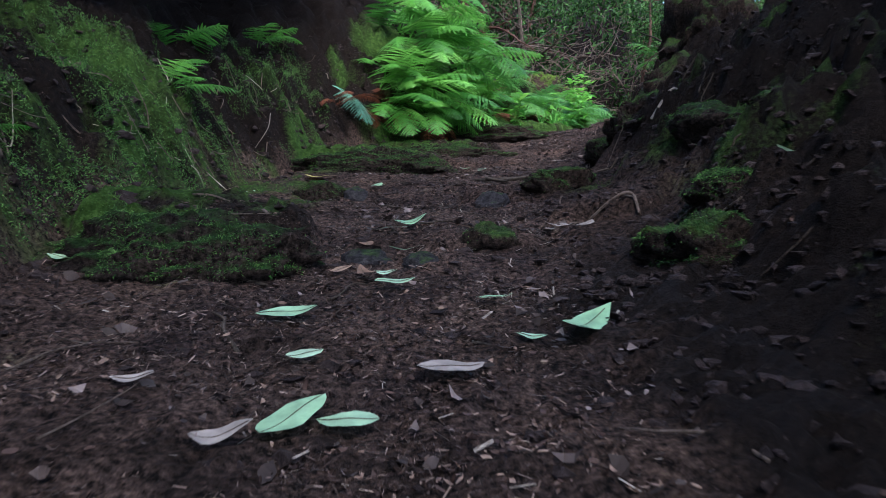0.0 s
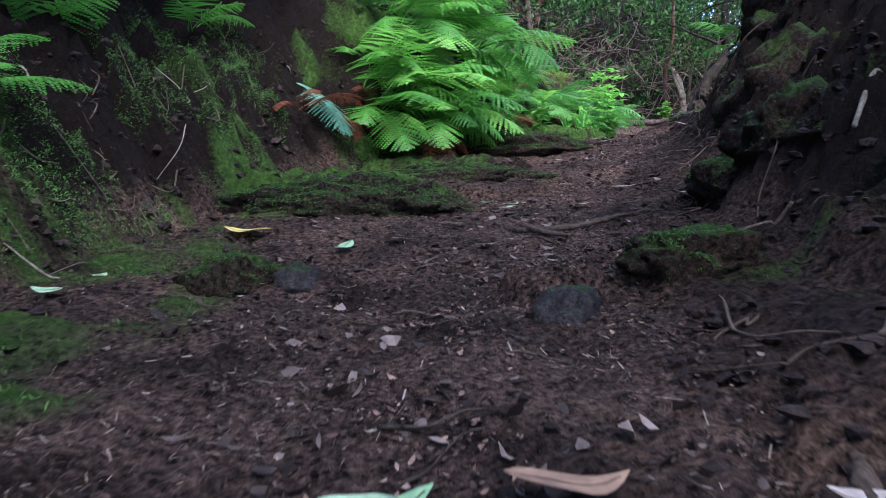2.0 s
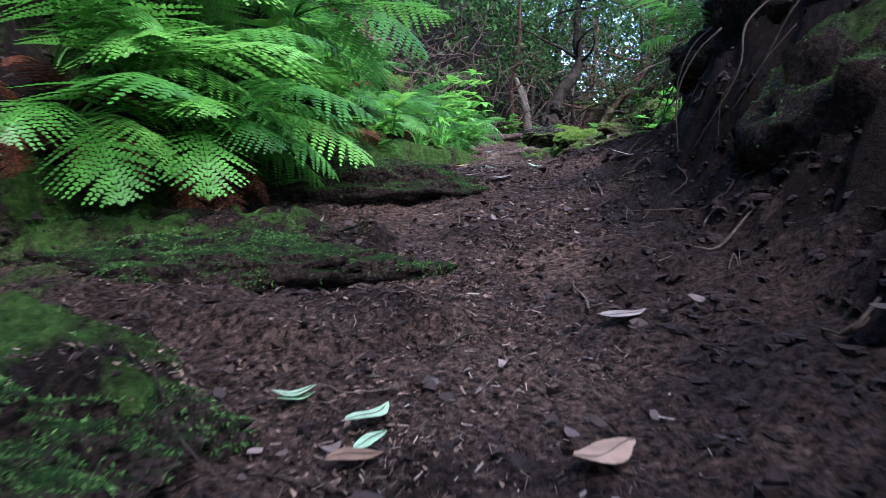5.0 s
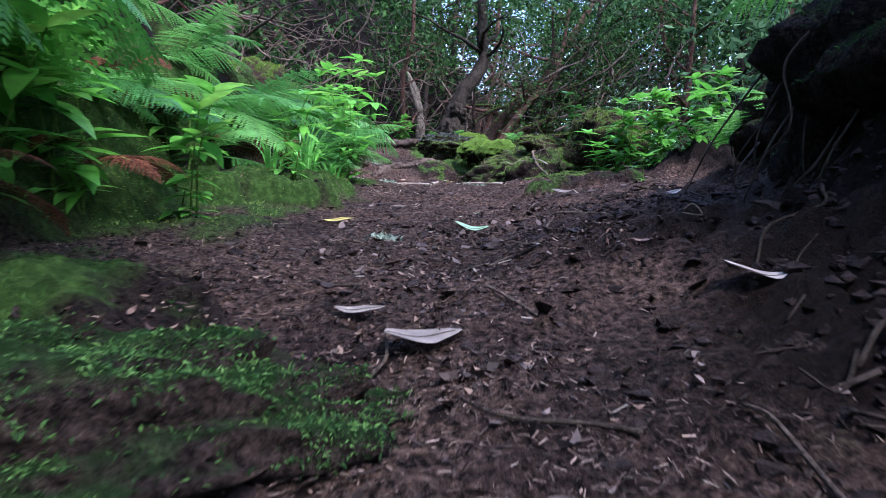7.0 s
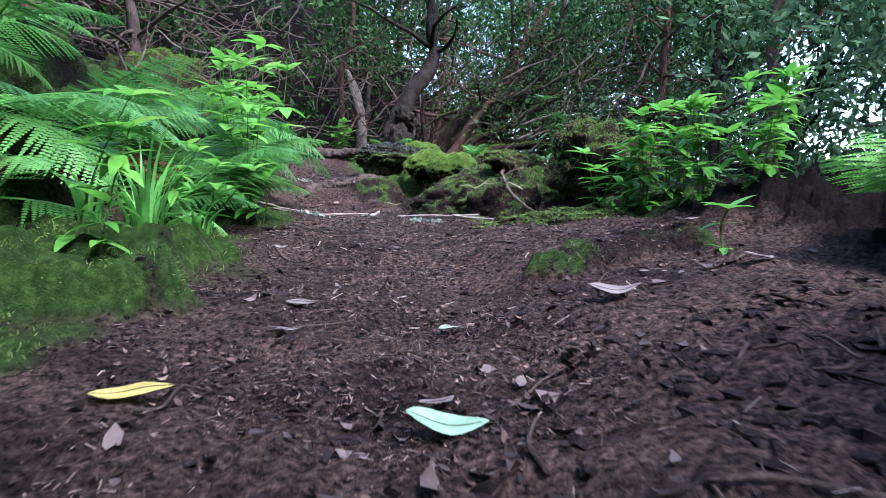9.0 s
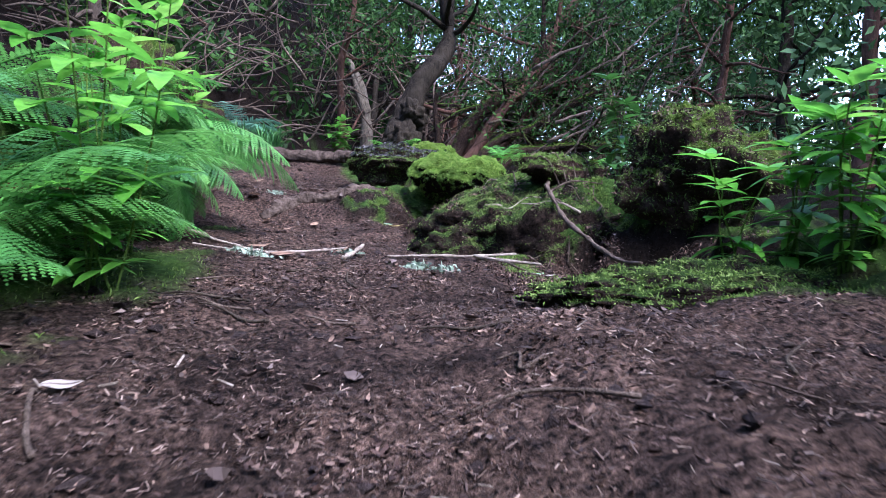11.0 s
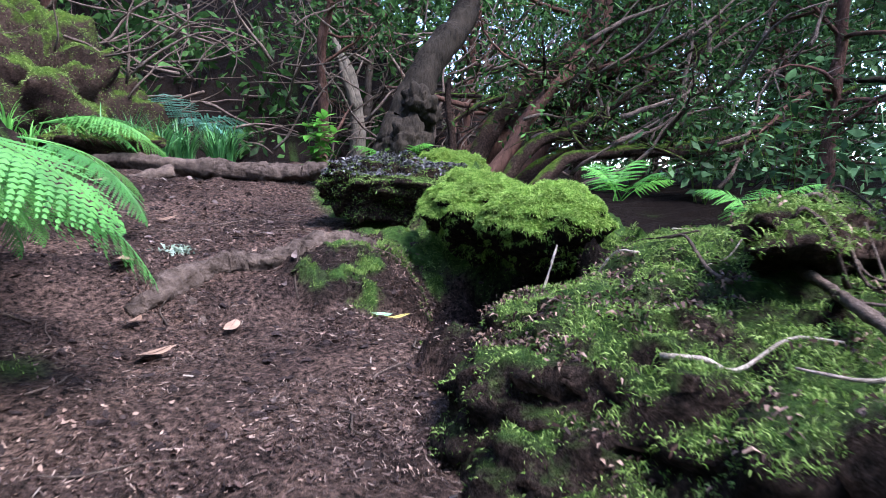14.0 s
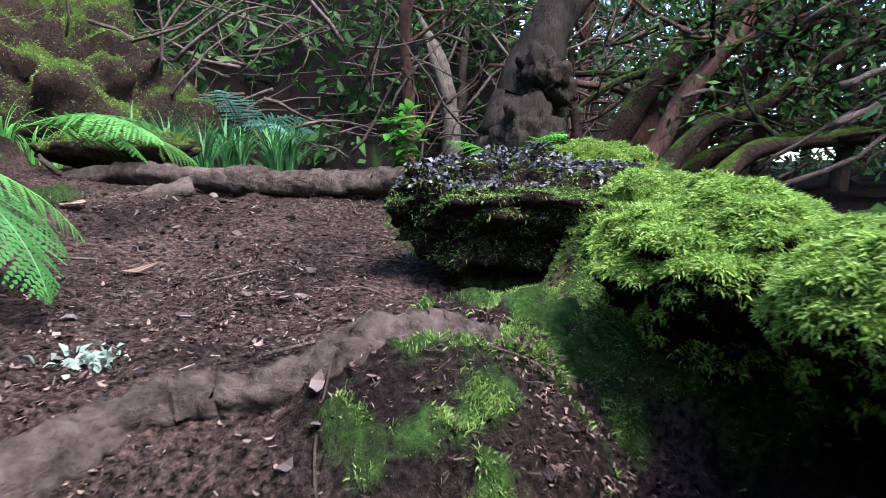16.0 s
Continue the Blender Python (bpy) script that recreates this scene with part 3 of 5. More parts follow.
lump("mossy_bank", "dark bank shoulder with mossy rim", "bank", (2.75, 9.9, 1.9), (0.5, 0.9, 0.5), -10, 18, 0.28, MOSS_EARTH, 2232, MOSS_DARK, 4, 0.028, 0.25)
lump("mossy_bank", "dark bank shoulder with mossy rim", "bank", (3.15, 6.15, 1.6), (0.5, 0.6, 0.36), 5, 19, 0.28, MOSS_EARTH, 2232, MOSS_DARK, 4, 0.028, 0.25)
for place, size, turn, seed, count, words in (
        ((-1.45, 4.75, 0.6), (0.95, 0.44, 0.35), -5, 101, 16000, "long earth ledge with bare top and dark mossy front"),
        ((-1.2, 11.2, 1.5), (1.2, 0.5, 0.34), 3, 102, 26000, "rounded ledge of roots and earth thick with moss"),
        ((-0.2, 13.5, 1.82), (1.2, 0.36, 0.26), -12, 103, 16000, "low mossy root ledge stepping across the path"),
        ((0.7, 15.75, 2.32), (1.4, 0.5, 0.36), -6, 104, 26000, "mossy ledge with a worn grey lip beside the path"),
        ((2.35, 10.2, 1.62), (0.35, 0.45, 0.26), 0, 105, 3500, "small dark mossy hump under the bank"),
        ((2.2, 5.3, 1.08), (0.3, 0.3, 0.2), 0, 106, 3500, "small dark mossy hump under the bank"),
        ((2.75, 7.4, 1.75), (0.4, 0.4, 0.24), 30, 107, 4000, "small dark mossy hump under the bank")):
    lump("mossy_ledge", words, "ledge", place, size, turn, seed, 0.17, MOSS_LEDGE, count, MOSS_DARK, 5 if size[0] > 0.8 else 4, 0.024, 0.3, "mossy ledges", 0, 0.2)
lump("mossy_log", "low log covered in bright moss across the path's edge", "log", (7.5, 22.95, 3.25), (1.05, 0.42, 0.2), -28, 22, 0.2, MOSS_EARTH, 12000, MOSS_LEAF, 5, 0.03, 0.15, "", 0, 0.35)
lump("mossy_stump", "large rotten stump with orange-green moss on top", "stump", (9.25, 24.95, 4.05), (0.75, 0.62, 0.6), 0, 24, 0.24, MOSS_BARK, 24000, MOSS_LEAF, 5, 0.03, 0.3, "", 0, 0.55)
lump("mossy_root", "mossy root ridge above a dark hollow", "root", (8.95, 26.75, 4.2), (0.75, 0.22, 0.17), 18, 25, 0.2, MOSS_BARK, 4340, MOSS_LEAF, 4, 0.028)
lump("mossy_bank", "mossy earth slope with litter and twigs", "bank", (8.8, 27.15, 3.36), (1.5, 1.35, 0.74), -12, 26, 0.14, MOSS_EARTH, 20000, MOSS_LEAF, 5, 0.024)
lump("mossy_bank", "small mossy corner of the slope above the path", "bank", (7.65, 26.85, 3.2), (0.45, 0.55, 0.3), -12, 126, 0.2, MOSS_EARTH, 9000, MOSS_LEAF, 4, 0.024)
lump("mossy_bank", "mossy earth shoulder beside the path", "bank", (8.45, 26.15, 3.35), (0.8, 0.7, 0.52), 0, 27, 0.18, MOSS_EARTH, 14000, MOSS_LEAF, 4, 0.022)
lump("moss_mound", "thick bright yellow-green moss mound overhanging a dark hollow", "moss", (9.0, 30.2, 4.2), (0.58, 0.5, 0.4), -15, 28, 0.13, MOSS_MOUND, 95000, MOSS_BRIGHT, 5, 0.028, 0.38, "", 0, 0.34)
lump("moss_mound", "thick bright yellow-green moss mound overhanging a dark hollow", "moss", (9.05, 29.3, 4.13), (0.5, 0.52, 0.37), 10, 29, 0.12, MOSS_MOUND, 95000, MOSS_BRIGHT, 5, 0.028, 0.34, "", 0, 0.34)
lump("mossy_stump", "old stump with dark litter on top and hanging moss", "stump", (8.85, 32.15, 4.49), (0.88, 0.58, 0.37), -4, 30, 0.2, MOSS_EARTH, 22000, MOSS_LEAF, 5, 0.03, 0.2, "", 5200, 0.4)
lump("moss_mound", "rounded yellow-green moss mound behind the stump", "moss", (10.05, 33.2, 4.72), (0.55, 0.5, 0.3), 0, 31, 0.2, MOSS_MOUND, 20000, MOSS_BRIGHT, 4, 0.03, 0, "", 0, 0.5)
lump("moss_mound", "low moss mound joining stump and bank", "moss", (9.55, 31.5, 4.4), (0.5, 0.5, 0.28), 0, 32, 0.2, MOSS_MOUND, 26000, MOSS_BRIGHT, 4, 0.028, 0, "", 0, 0.5)
lump("mossy_rock", "grey rock outcrop with hanging yellow moss", "rock", (4.4, 40.2, 6.0), (1.9, 1.5, 1.8), 20, 33, 0.28, MOSS_BARK, 34000, MOSS_LEAF, 5, 0.05, 0, "", 0, 0.5)
lump("mossy_log", "short mossy log with dark underside", "log", (5.7, 36.9, 5.2), (0.85, 0.4, 0.3), 6, 34, 0.2, MOSS_BARK, 4960, MOSS_LEAF, 4, 0.037, 0.2)


# ---- roots and logs ----
def root_thing(name, label, category, pts, radii, seed, mat, sides=14, wob=0.09, side_roots=()):
    rng = random.Random(seed)
    line = bend(pts, 22)
    rad = taper(radii, len(line))
    line = [p + Vector((jagged(p, 3, seed), jagged(p, 3, seed + 2), jagged(p, 3, seed + 4))) * r * 0.35 for p, r in zip(line, rad)]
    s = Shape()
    s.tube(line, [r * (1 + 0.22 * jagged(p, 2, seed + 9)) for p, r in zip(line, rad)], sides, 0, None)
    ridge = [1 + 0.28 * jagged((math.cos(6.283 * k / sides) * 1.6, math.sin(6.283 * k / sides) * 1.6, 0), 1, seed) for k in range(sides)]
    s.v = [line[i // sides] + (v - line[i // sides]) * ridge[(i + i // sides // 9) % sides] * (1 + wob * (5 * jagged(v, 5, seed + 1) + 3.2 * jagged(v, 14, seed + 2) + 1.5 * jagged(v, 40, seed + 3))) for i, v in enumerate(s.v)]
    if not side_roots:
        ob = s.object(name, mat)
        return tagged(ob, label, category)
    thing = empty(name, label, category, (0, 0, 0))
    s.object("main_root", mat, thing)
    for q, rr in side_roots:
        s2 = Shape()
        l2 = bend(q, 8)
        s2.tube(l2, taper(rr, len(l2)), 10, 0, None)
        s2.v = [l2[i // 10] + (v - l2[i // 10]) * (1 + 0.4 * jagged(v, 6, seed + 7) + 0.25 * jagged(v, 18, seed + 8)) for i, v in enumerate(s2.v)]
        s2.object("side_root", mat, thing)
    return thing


root_thing("root_step", "worn brown tree root forming a step across the path", "root",
           [(6.0, 29.95, 3.52), (6.35, 30.2, 3.7), (6.75, 30.45, 3.8), (7.15, 30.4, 3.84), (7.6, 30.6, 3.92), (8.02, 30.62, 3.9), (8.25, 30.75, 3.78)],
           [0.06, 0.11, 0.09, 0.095, 0.125, 0.115, 0.05], 51, ROOT, 22, 0.1,
           [([(6.1, 30.1, 3.5), (6.6, 30.38, 3.72), (7.1, 30.5, 3.8), (7.5, 30.7, 3.9), (7.8, 30.75, 3.88)], (0.03, 0.06, 0.05, 0.06, 0.03)), ([(7.0, 30.3, 3.7), (7.4, 30.45, 3.78), (7.9, 30.5, 3.8), (8.15, 30.6, 3.75)], (0.03, 0.05, 0.06, 0.03)),
            ([(7.15, 30.35, 3.76), (7.05, 30.15, 3.6), (6.95, 30.05, 3.45)], (0.06, 0.05, 0.03)), ([(6.4, 30.15, 3.6), (6.5, 29.9, 3.5), (6.45, 29.7, 3.4)], (0.06, 0.04, 0.02))])
root_thing("fallen_log", "barkless grey-brown log lying across the top step", "log",
           [(5.1, 35.9, 4.86), (5.9, 35.6, 4.88), (6.8, 35.1, 4.82), (7.6, 34.65, 4.76), (8.35, 34.3, 4.74), (9.0, 34.0, 4.7)], [0.07, 0.11, 0.12, 0.125, 0.14, 0.1], 52, ROOT, 22, 0.04,
           [([(5.3, 35.8, 4.9), (5.15, 35.75, 5.02), (5.1, 35.75, 5.1)], (0.04, 0.03, 0.02)), ([(6.6, 35.05, 4.75), (6.1, 34.9, 4.6), (5.7, 34.95, 4.55)], (0.1, 0.08, 0.05))])
root_thing("exposed_root", "dark forked root crossing the path", "root", [(0.35, 10.35, 1.34), (0.62, 10.0, 1.33), (0.95, 10.05, 1.34), (1.3, 10.25, 1.4), (1.7, 10.3, 1.48)], [0.015, 0.028, 0.024, 0.03, 0.015], 54, BARK_DARK, 10, 0.1,
           [([(0.62, 10.0, 1.36), (0.72, 9.75, 1.33), (0.9, 9.6, 1.3)], (0.022, 0.018, 0.01))])
root_thing("exposed_root", "thin grey branch lying on the path", "root", [(1.05, 5.75, 0.82), (1.2, 6.15, 0.9), (1.5, 6.6, 1.02), (1.75, 6.9, 1.12)], [0.035, 0.03, 0.035, 0.02], 55, TWIG, 8)
root_thing("dead_branch", "long bare branch leaning on the mossy bank", "branch",
           [(8.87, 26.93, 4.12), (8.5, 26.4, 4.03), (8.26, 26.0, 3.95), (7.98, 25.26, 3.66), (7.82, 24.66, 3.5), (7.7, 24.16, 3.39), (7.59, 23.76, 3.4)], [0.02, 0.026, 0.022, 0.022, 0.02, 0.018, 0.013], 57, TWIG, 10, 0.1,
           [([(8.26, 26.0, 3.93), (8.46, 25.9, 4.05), (8.71, 25.7, 4.03)], (0.012, 0.01, 0.005)), ([(8.19, 25.68, 3.84), (8.04, 25.53, 3.86), (7.89, 25.28, 3.82)], (0.012, 0.009, 0.005))])
root_thing("dead_branch", "pale thin branch lying across the path", "branch",
           [(4.55, 28.6, 3.62), (4.9, 27.6, 3.45), (5.2, 26.75, 3.36), (5.45, 26.35, 3.31), (5.9, 26.4, 3.32), (6.3, 26.7, 3.33)], [0.017, 0.019, 0.019, 0.021, 0.017, 0.01], 58, DEADWOOD, 8, 0.12,
           [([(5.45, 26.35, 3.31), (5.2, 26.45, 3.33), (4.8, 26.4, 3.4)], (0.015, 0.012, 0.008))])
root_thing("dead_branch", "pale forked twig lying on the path", "branch", [(6.4, 25.75, 3.31), (6.75, 25.5, 3.33), (7.1, 25.4, 3.33), (7.5, 25.35, 3.35)], [0.013, 0.015, 0.014, 0.008], 59, DEADWOOD, 8, 0.1,
           [([(7.1, 25.4, 3.33), (7.25, 25.1, 3.31), (7.45, 24.85, 3.3)], (0.018, 0.016, 0.01))])
root_thing("dead_branch", "thin yellow twig propped on the bank", "branch", [(8.3, 28.35, 3.5), (8.55, 28.5, 3.75), (8.8, 28.7, 4.05)], [0.014, 0.012, 0.007], 60, DEADWOOD, 6)
root_thing("dead_branch", "lichen-covered stick lying on the path", "branch", [(5.95, 25.6, 3.31), (6.2, 26.1, 3.33), (6.45, 26.6, 3.36)], [0.02, 0.022, 0.015], 61, DEADWOOD, 8)


# ---- ferns ----
def frond_mesh(name, mat, pairs=20, length=1.0, width=0.5, arch=0.9, droop=0.35, seed=1, fine=8):
    """A bipinnate fern frond that rises from the origin along +y and arches over; pinnae with toothed leaflets."""
    rng = random.Random(seed)
    verts, faces = [], []

    def quad(a, b, c, d):
        n = len(verts)
        verts.extend((a, b, c, d))
        faces.append((n, n + 1, n + 2, n + 3))

    def axis(t):
        return arch * (1 - 0.9 * t) - droop * t * t

    p, pts, dirs = Vector((0, 0, 0)), [], []
    n = pairs + 8
    for i in range(n + 1):
        t = i / n
        a = axis(t)
        d = Vector((0.06 * math.sin(3 * t + seed), math.cos(a), math.sin(a))).normalized()
        pts.append(p.copy())
        dirs.append(d)
        p = p + d * (length / n)
    up = [Vector((1, 0, 0)).cross(d).normalized() for d in dirs]
    for i in range(n):
        r0, r1 = 0.008 * (1 - i / n) + 0.0015, 0.008 * (1 - (i + 1) / n) + 0.0015
        x = Vector((1, 0, 0))
        for s0, s1 in ((x, up[i]), (up[i], -x), (-x, x)):
            quad(pts[i] + s0 * r0, pts[i] + s1 * r0, pts[i + 1] + s1 * r1, pts[i + 1] + s0 * r1)
    start = 6
    for i in range(start, n + 1):
        t = (i - start) / (n - start)
        span = width * (math.sin(math.pi * min(1, 0.28 + 0.72 * t) ** 0.9) ** 0.8 if t < 0.99 else 0.05) * 0.62
        span = max(span, 0.02)
        for side in (-1, 1):
            sweep = 0.35 + 0.3 * t + rng.uniform(-0.06, 0.06)
            d = (Vector((side, 0, 0)) * math.cos(sweep) + dirs[i] * math.sin(sweep)).normalized()
            d = (d - Vector((0, 0, 1)) * rng.uniform(0.1, 0.35)).normalized()
            flat = up[i]
            k = max(3, int(fine * (0.3 + span / (width * 0.62))))
            for j in range(k):
                s0, s1 = j / k, (j + 0.96) / k
                prof = (1 - s0 ** 1.6) * 0.9 + 0.1
                w = 0.54 * length / n * prof * (0.9 + 0.2 * rng.random())
                sag = -0.10 * span * s0 * s0
                a = pts[i] + d * span * s0 + Vector((0, 0, sag))
                b = pts[i] + d * span * s1 + Vector((0, 0, sag))
                for q in (-1, 1):
                    out = (flat.cross(d) * q + d * 0.45).normalized()
                    tip = (a + b) / 2 + out * w
                    quad(a, b, tip + d * span / k * 0.3, tip - d * span / k * 0.12)
    me = bpy.data.meshes.new(name)
    me.from_pydata([tuple(v) for v in verts], [], faces)
    me.materials.append(mat)
    return me


FRONDS = [frond_mesh("frond", FERN, 12, 1.0, 0.56, a, d, s, 9) for s, a, d in ((1, 0.85, 0.3), (2, 0.7, 0.45), (3, 1.0, 0.6), (4, 0.5, 0.35))]
FRONDS_FINE = [frond_mesh("frond", FERN_DULL, 22, 1.0, 0.5, a, d, s, 11) for s, a, d in ((11, 0.6, 0.5), (12, 0.4, 0.7))]
FRONDS_BLUE = [frond_mesh("frond", FERN_BLUE, 18, 1.0, 0.6, 0.3, 0.6, 7)]
FRONDS_DEAD = [frond_mesh("frond", FERN_DEAD, 18, 1.0, 0.34, 0.3, 1.1, 8, 6)]


def fern(place, count, size, facing=None, spread=180, seed=1, meshes=None, label="bright green fern with arching fronds on the bank", group="ferns", tilt=(-10, 20)):
    """A clump of fronds; facing: compass degrees of its middle, spread: how far it fans to both sides."""
    rng = random.Random(seed)
    root = empty("fern", label, "fern", place, group)
    for i in range(count):
        ob = new("frond", rng.choice(meshes or FRONDS))
        ob.parent = root
        base = facing if facing is not None else 0
        az = base + (i / max(1, count - 1) - 0.5) * 2 * spread + rng.uniform(-14, 14)
        k = size * rng.uniform(0.75, 1.15)
        ob.matrix_basis = pose(rng.uniform(-0.05, 0.05), rng.uniform(-0.05, 0.05), 0, rng.uniform(*tilt), rng.uniform(-16, 16), az) @ Matrix.Diagonal((k, k, k, 1))
    return root


def at_line(v, u):
    """A place on the ground u metres to the right of the trodden line at station v."""
    slope = float(line_x(v + 0.8) - line_x(v - 0.8)) / 1.6
    c = 1 / math.sqrt(1 + slope * slope)
    x, y = float(line_x(v)) + u * c, v - u * c * slope
    return x, y, ground_z(x, y)


rng = random.Random(5)
for i in range(23):
    v = 13.6 + 11.5 * (i / 22) + rng.uniform(-0.3, 0.3)
    u = -(float(np.interp(v, BANK_Y, LEFT_FOOT)) + (0.05, 0.7, 1.35)[i % 3] + rng.uniform(-0.1, 0.3) + 0.45 * (15.5 < v < 21))
    x, y, z = at_line(v, u)
    fern((x, y, z - 0.03), rng.randint(6, 7), rng.uniform(1.2, 1.75), -75 + rng.uniform(-25, 25), 80, 100 + i, FRONDS if v < 18.3 else FRONDS_FINE, "bright green fern with arching fronds on the bank", "ferns", (-26, 16))
for i in range(10):
    v = 12.5 + 12 * i / 9
    x, y, z = at_line(v, -(float(np.interp(v, BANK_Y, LEFT_FOOT)) + rng.uniform(0.0, 0.5)))
    fern((x, y, z + 0.25), 5, rng.uniform(0.7, 1.0), -90, 100, 300 + i, FRONDS_DEAD, "rust-brown dead fern fronds hanging under the green ones", "dead ferns")
fern((-2.25, 14.1, 3.3), 2, 1.35, -105, 10, 21, FRONDS_BLUE, "single blue-green fern frond hanging from the bank", "ferns", (-55, -40))
for i, (x, y, z, k) in enumerate(((-1.35, 15.0, 3.5, 1.5), (-0.9, 15.2, 3.3, 1.7), (-0.4, 15.6, 3.2, 1.6), (-1.2, 14.6, 2.9, 1.3), (-0.5, 15.0, 2.8, 1.3))):
    fern((x, y, z), 8, k, -100, 75, 700 + i, None, "large bright fern hanging down the earth bank", "ferns", (-55, 0))
for i, (x, y, z) in enumerate(((-1.7, 14.5, 2.9), (-1.1, 14.6, 2.8), (-0.4, 15.1, 2.75))):
    fern((x, y, z), 6, 0.9, -100, 80, 720 + i, FRONDS_DEAD, "rust-brown dead fern fronds hanging under the green ones", "dead ferns", (-50, -10))
for i, (x, y, z, k) in enumerate(((-1.0, 16.0, 4.5, 1.8), (-0.3, 16.4, 4.4, 1.8), (0.3, 17.0, 4.3, 1.7), (-1.4, 16.2, 5.4, 1.8), (-0.6, 16.8, 5.3, 1.8))):
    fern((x, y, z), 7, k, -100, 75, 760 + i, None, "large bright fern high on the earth bank", "ferns", (-50, 5))
fern((-2.75, 4.6, 1.5), 3, 0.5, -100, 40, 22)
fern((-3.3, 8.8, ground_z(-3.3, 8.8)), 4, 0.9, -90, 60, 23)
for i, (x, y) in enumerate(((-4.2, 11.2), (-3.6, 13.6))):
    fern((x, y, ground_z(x, y)), 5, 1.0, -90, 80, 60 + i, None, "fern growing high on the mossy bank", "ferns", (-20, 15))
fern((3.75, 25.4, ground_z(3.75, 25.4) + 0.3), 9, 1.5, -75, 80, 24, FRONDS_FINE)
fern((3.9, 26.6, ground_z(3.9, 26.6) + 0.4), 8, 1.3, -75, 70, 25, FRONDS_FINE)
fern((3.4, 24.2, ground_z(3.4, 24.2) + 0.3), 9, 1.5, -75, 70, 36, FRONDS_FINE)
fern((4.5, 27.9, 4.35), 7, 1.0, -85, 60, 26, FRONDS_FINE, "dull green fern hanging over the path's edge", "ferns", (-75, -35))
fern((4.6, 28.6, 4.7), 5, 1.6, -95, 35, 37, FRONDS_FINE, "pale green fern arching over the path", "ferns", (-30, -8))
fern((3.9, 27.2, 4.6), 8, 1.3, -85, 70, 38, FRONDS_FINE, "bright green fern crown on the bank", "ferns", (-25, 15))
for i, (x, y, z) in enumerate(((4.17, 27.57, 5.0), (4.49, 27.86, 4.94), (4.84, 28.13, 4.82), (4.26, 27.26, 4.39), (4.56, 27.77, 4.25))):
    fern((x, y, z), 6, 0.95, -80, 70, 740 + i, FRONDS_FINE, "dull green fern hanging thickly over the path edge", "ferns", (-85, -45))
for i, (x, y, z) in enumerate(((4.6, 28.6, 4.75), (4.75, 29.1, 4.7), (4.9, 29.8, 4.75), (5.0, 30.4, 4.75), (4.4, 28.2, 5.1))):
    fern((x, y, z), 6, 0.95, -80, 70, 780 + i, FRONDS_FINE, "dull green fern hanging thickly over the path edge", "ferns", (-85, -40))
fern((5.15, 32.0, ground_z(5.15, 32.0) + 0.75), 3, 1.35, -100, 22, 27, FRONDS_FINE, "pale green fern with drooping fronds", "ferns", (-45, -30))
fern((4.9, 36.1, ground_z(4.9, 36.1) + 0.45), 4, 1.7, -100, 25, 28, FRONDS_FINE, "pale green fern with drooping fronds", "ferns", (-30, -12))
fern((6.9, 19.2, ground_z(6.9, 19.2) + 0.2), 5, 0.75, 60, 170, 29, None, "tall bright fern on the edge of the dark mound", "ferns", (0, 30))
fern((7.3, 18.4, ground_z(7.3, 18.4)), 6, 1.2, 60, 170, 30, None, "tall bright fern on the edge of the dark mound", "ferns", (0, 30))
fern((4.65, 16.2, 4.1), 4, 0.8, 95, 45, 39, None, "bright fern fronds hanging over the dark mound", "ferns", (-25, 8))
fern((5.6, 16.3, 4.6), 4, 1.1, 90, 60, 31, None, "bright fern fronds hanging over the dark mound", "ferns", (0, 20))
fern((9.0, 28.3, ground_z(9.0, 28.3) + 0.5), 6, 0.45, 20, 170, 32, None, "small bright fern growing from the moss", "ferns", (0, 20))
fern((10.4, 28.4, 4.2), 5, 0.55, 20, 170, 33, None, "small bright fern growing from the moss", "ferns", (0, 20))
fern((9.6, 34.0, 4.8), 4, 0.7, 20, 170, 34, None, "small bright fern growing from the moss", "ferns", (0, 20))
fern((7.2, 42.5, ground_z(7.2, 42.5) + 0.8), 5, 1.8, -110, 90, 35, FRONDS_BLUE, "dark blue-green fern below the trees", "ferns")


# ---- broad-leaved plants ----
def leaf_shape(shape, base, way, up, length, width, curl=0.25, fold=0.2, nodes=5):
    """One pointed leaf with a folded midrib."""
    way, side = way.normalized(), way.cross(up).normalized()
    nrm = side.cross(way).normalized()
    vs, fs = [], []
    for i in range(nodes + 1):
        t = i / nodes
        w = width * 0.5 * math.sin(math.pi * t ** 0.75) ** 0.85 if 0 < t < 1 else 0.002
        c = base + way * length * t - nrm * curl * length * t * t
        vs += [c - side * w + nrm * fold * w, c, c + side * w + nrm * fold * w]
    for i in range(nodes):
        a = i * 3
        fs += [(a, a + 1, a + 4, a + 3), (a + 1, a + 2, a + 5, a + 4)]
    shape.add(vs, fs)


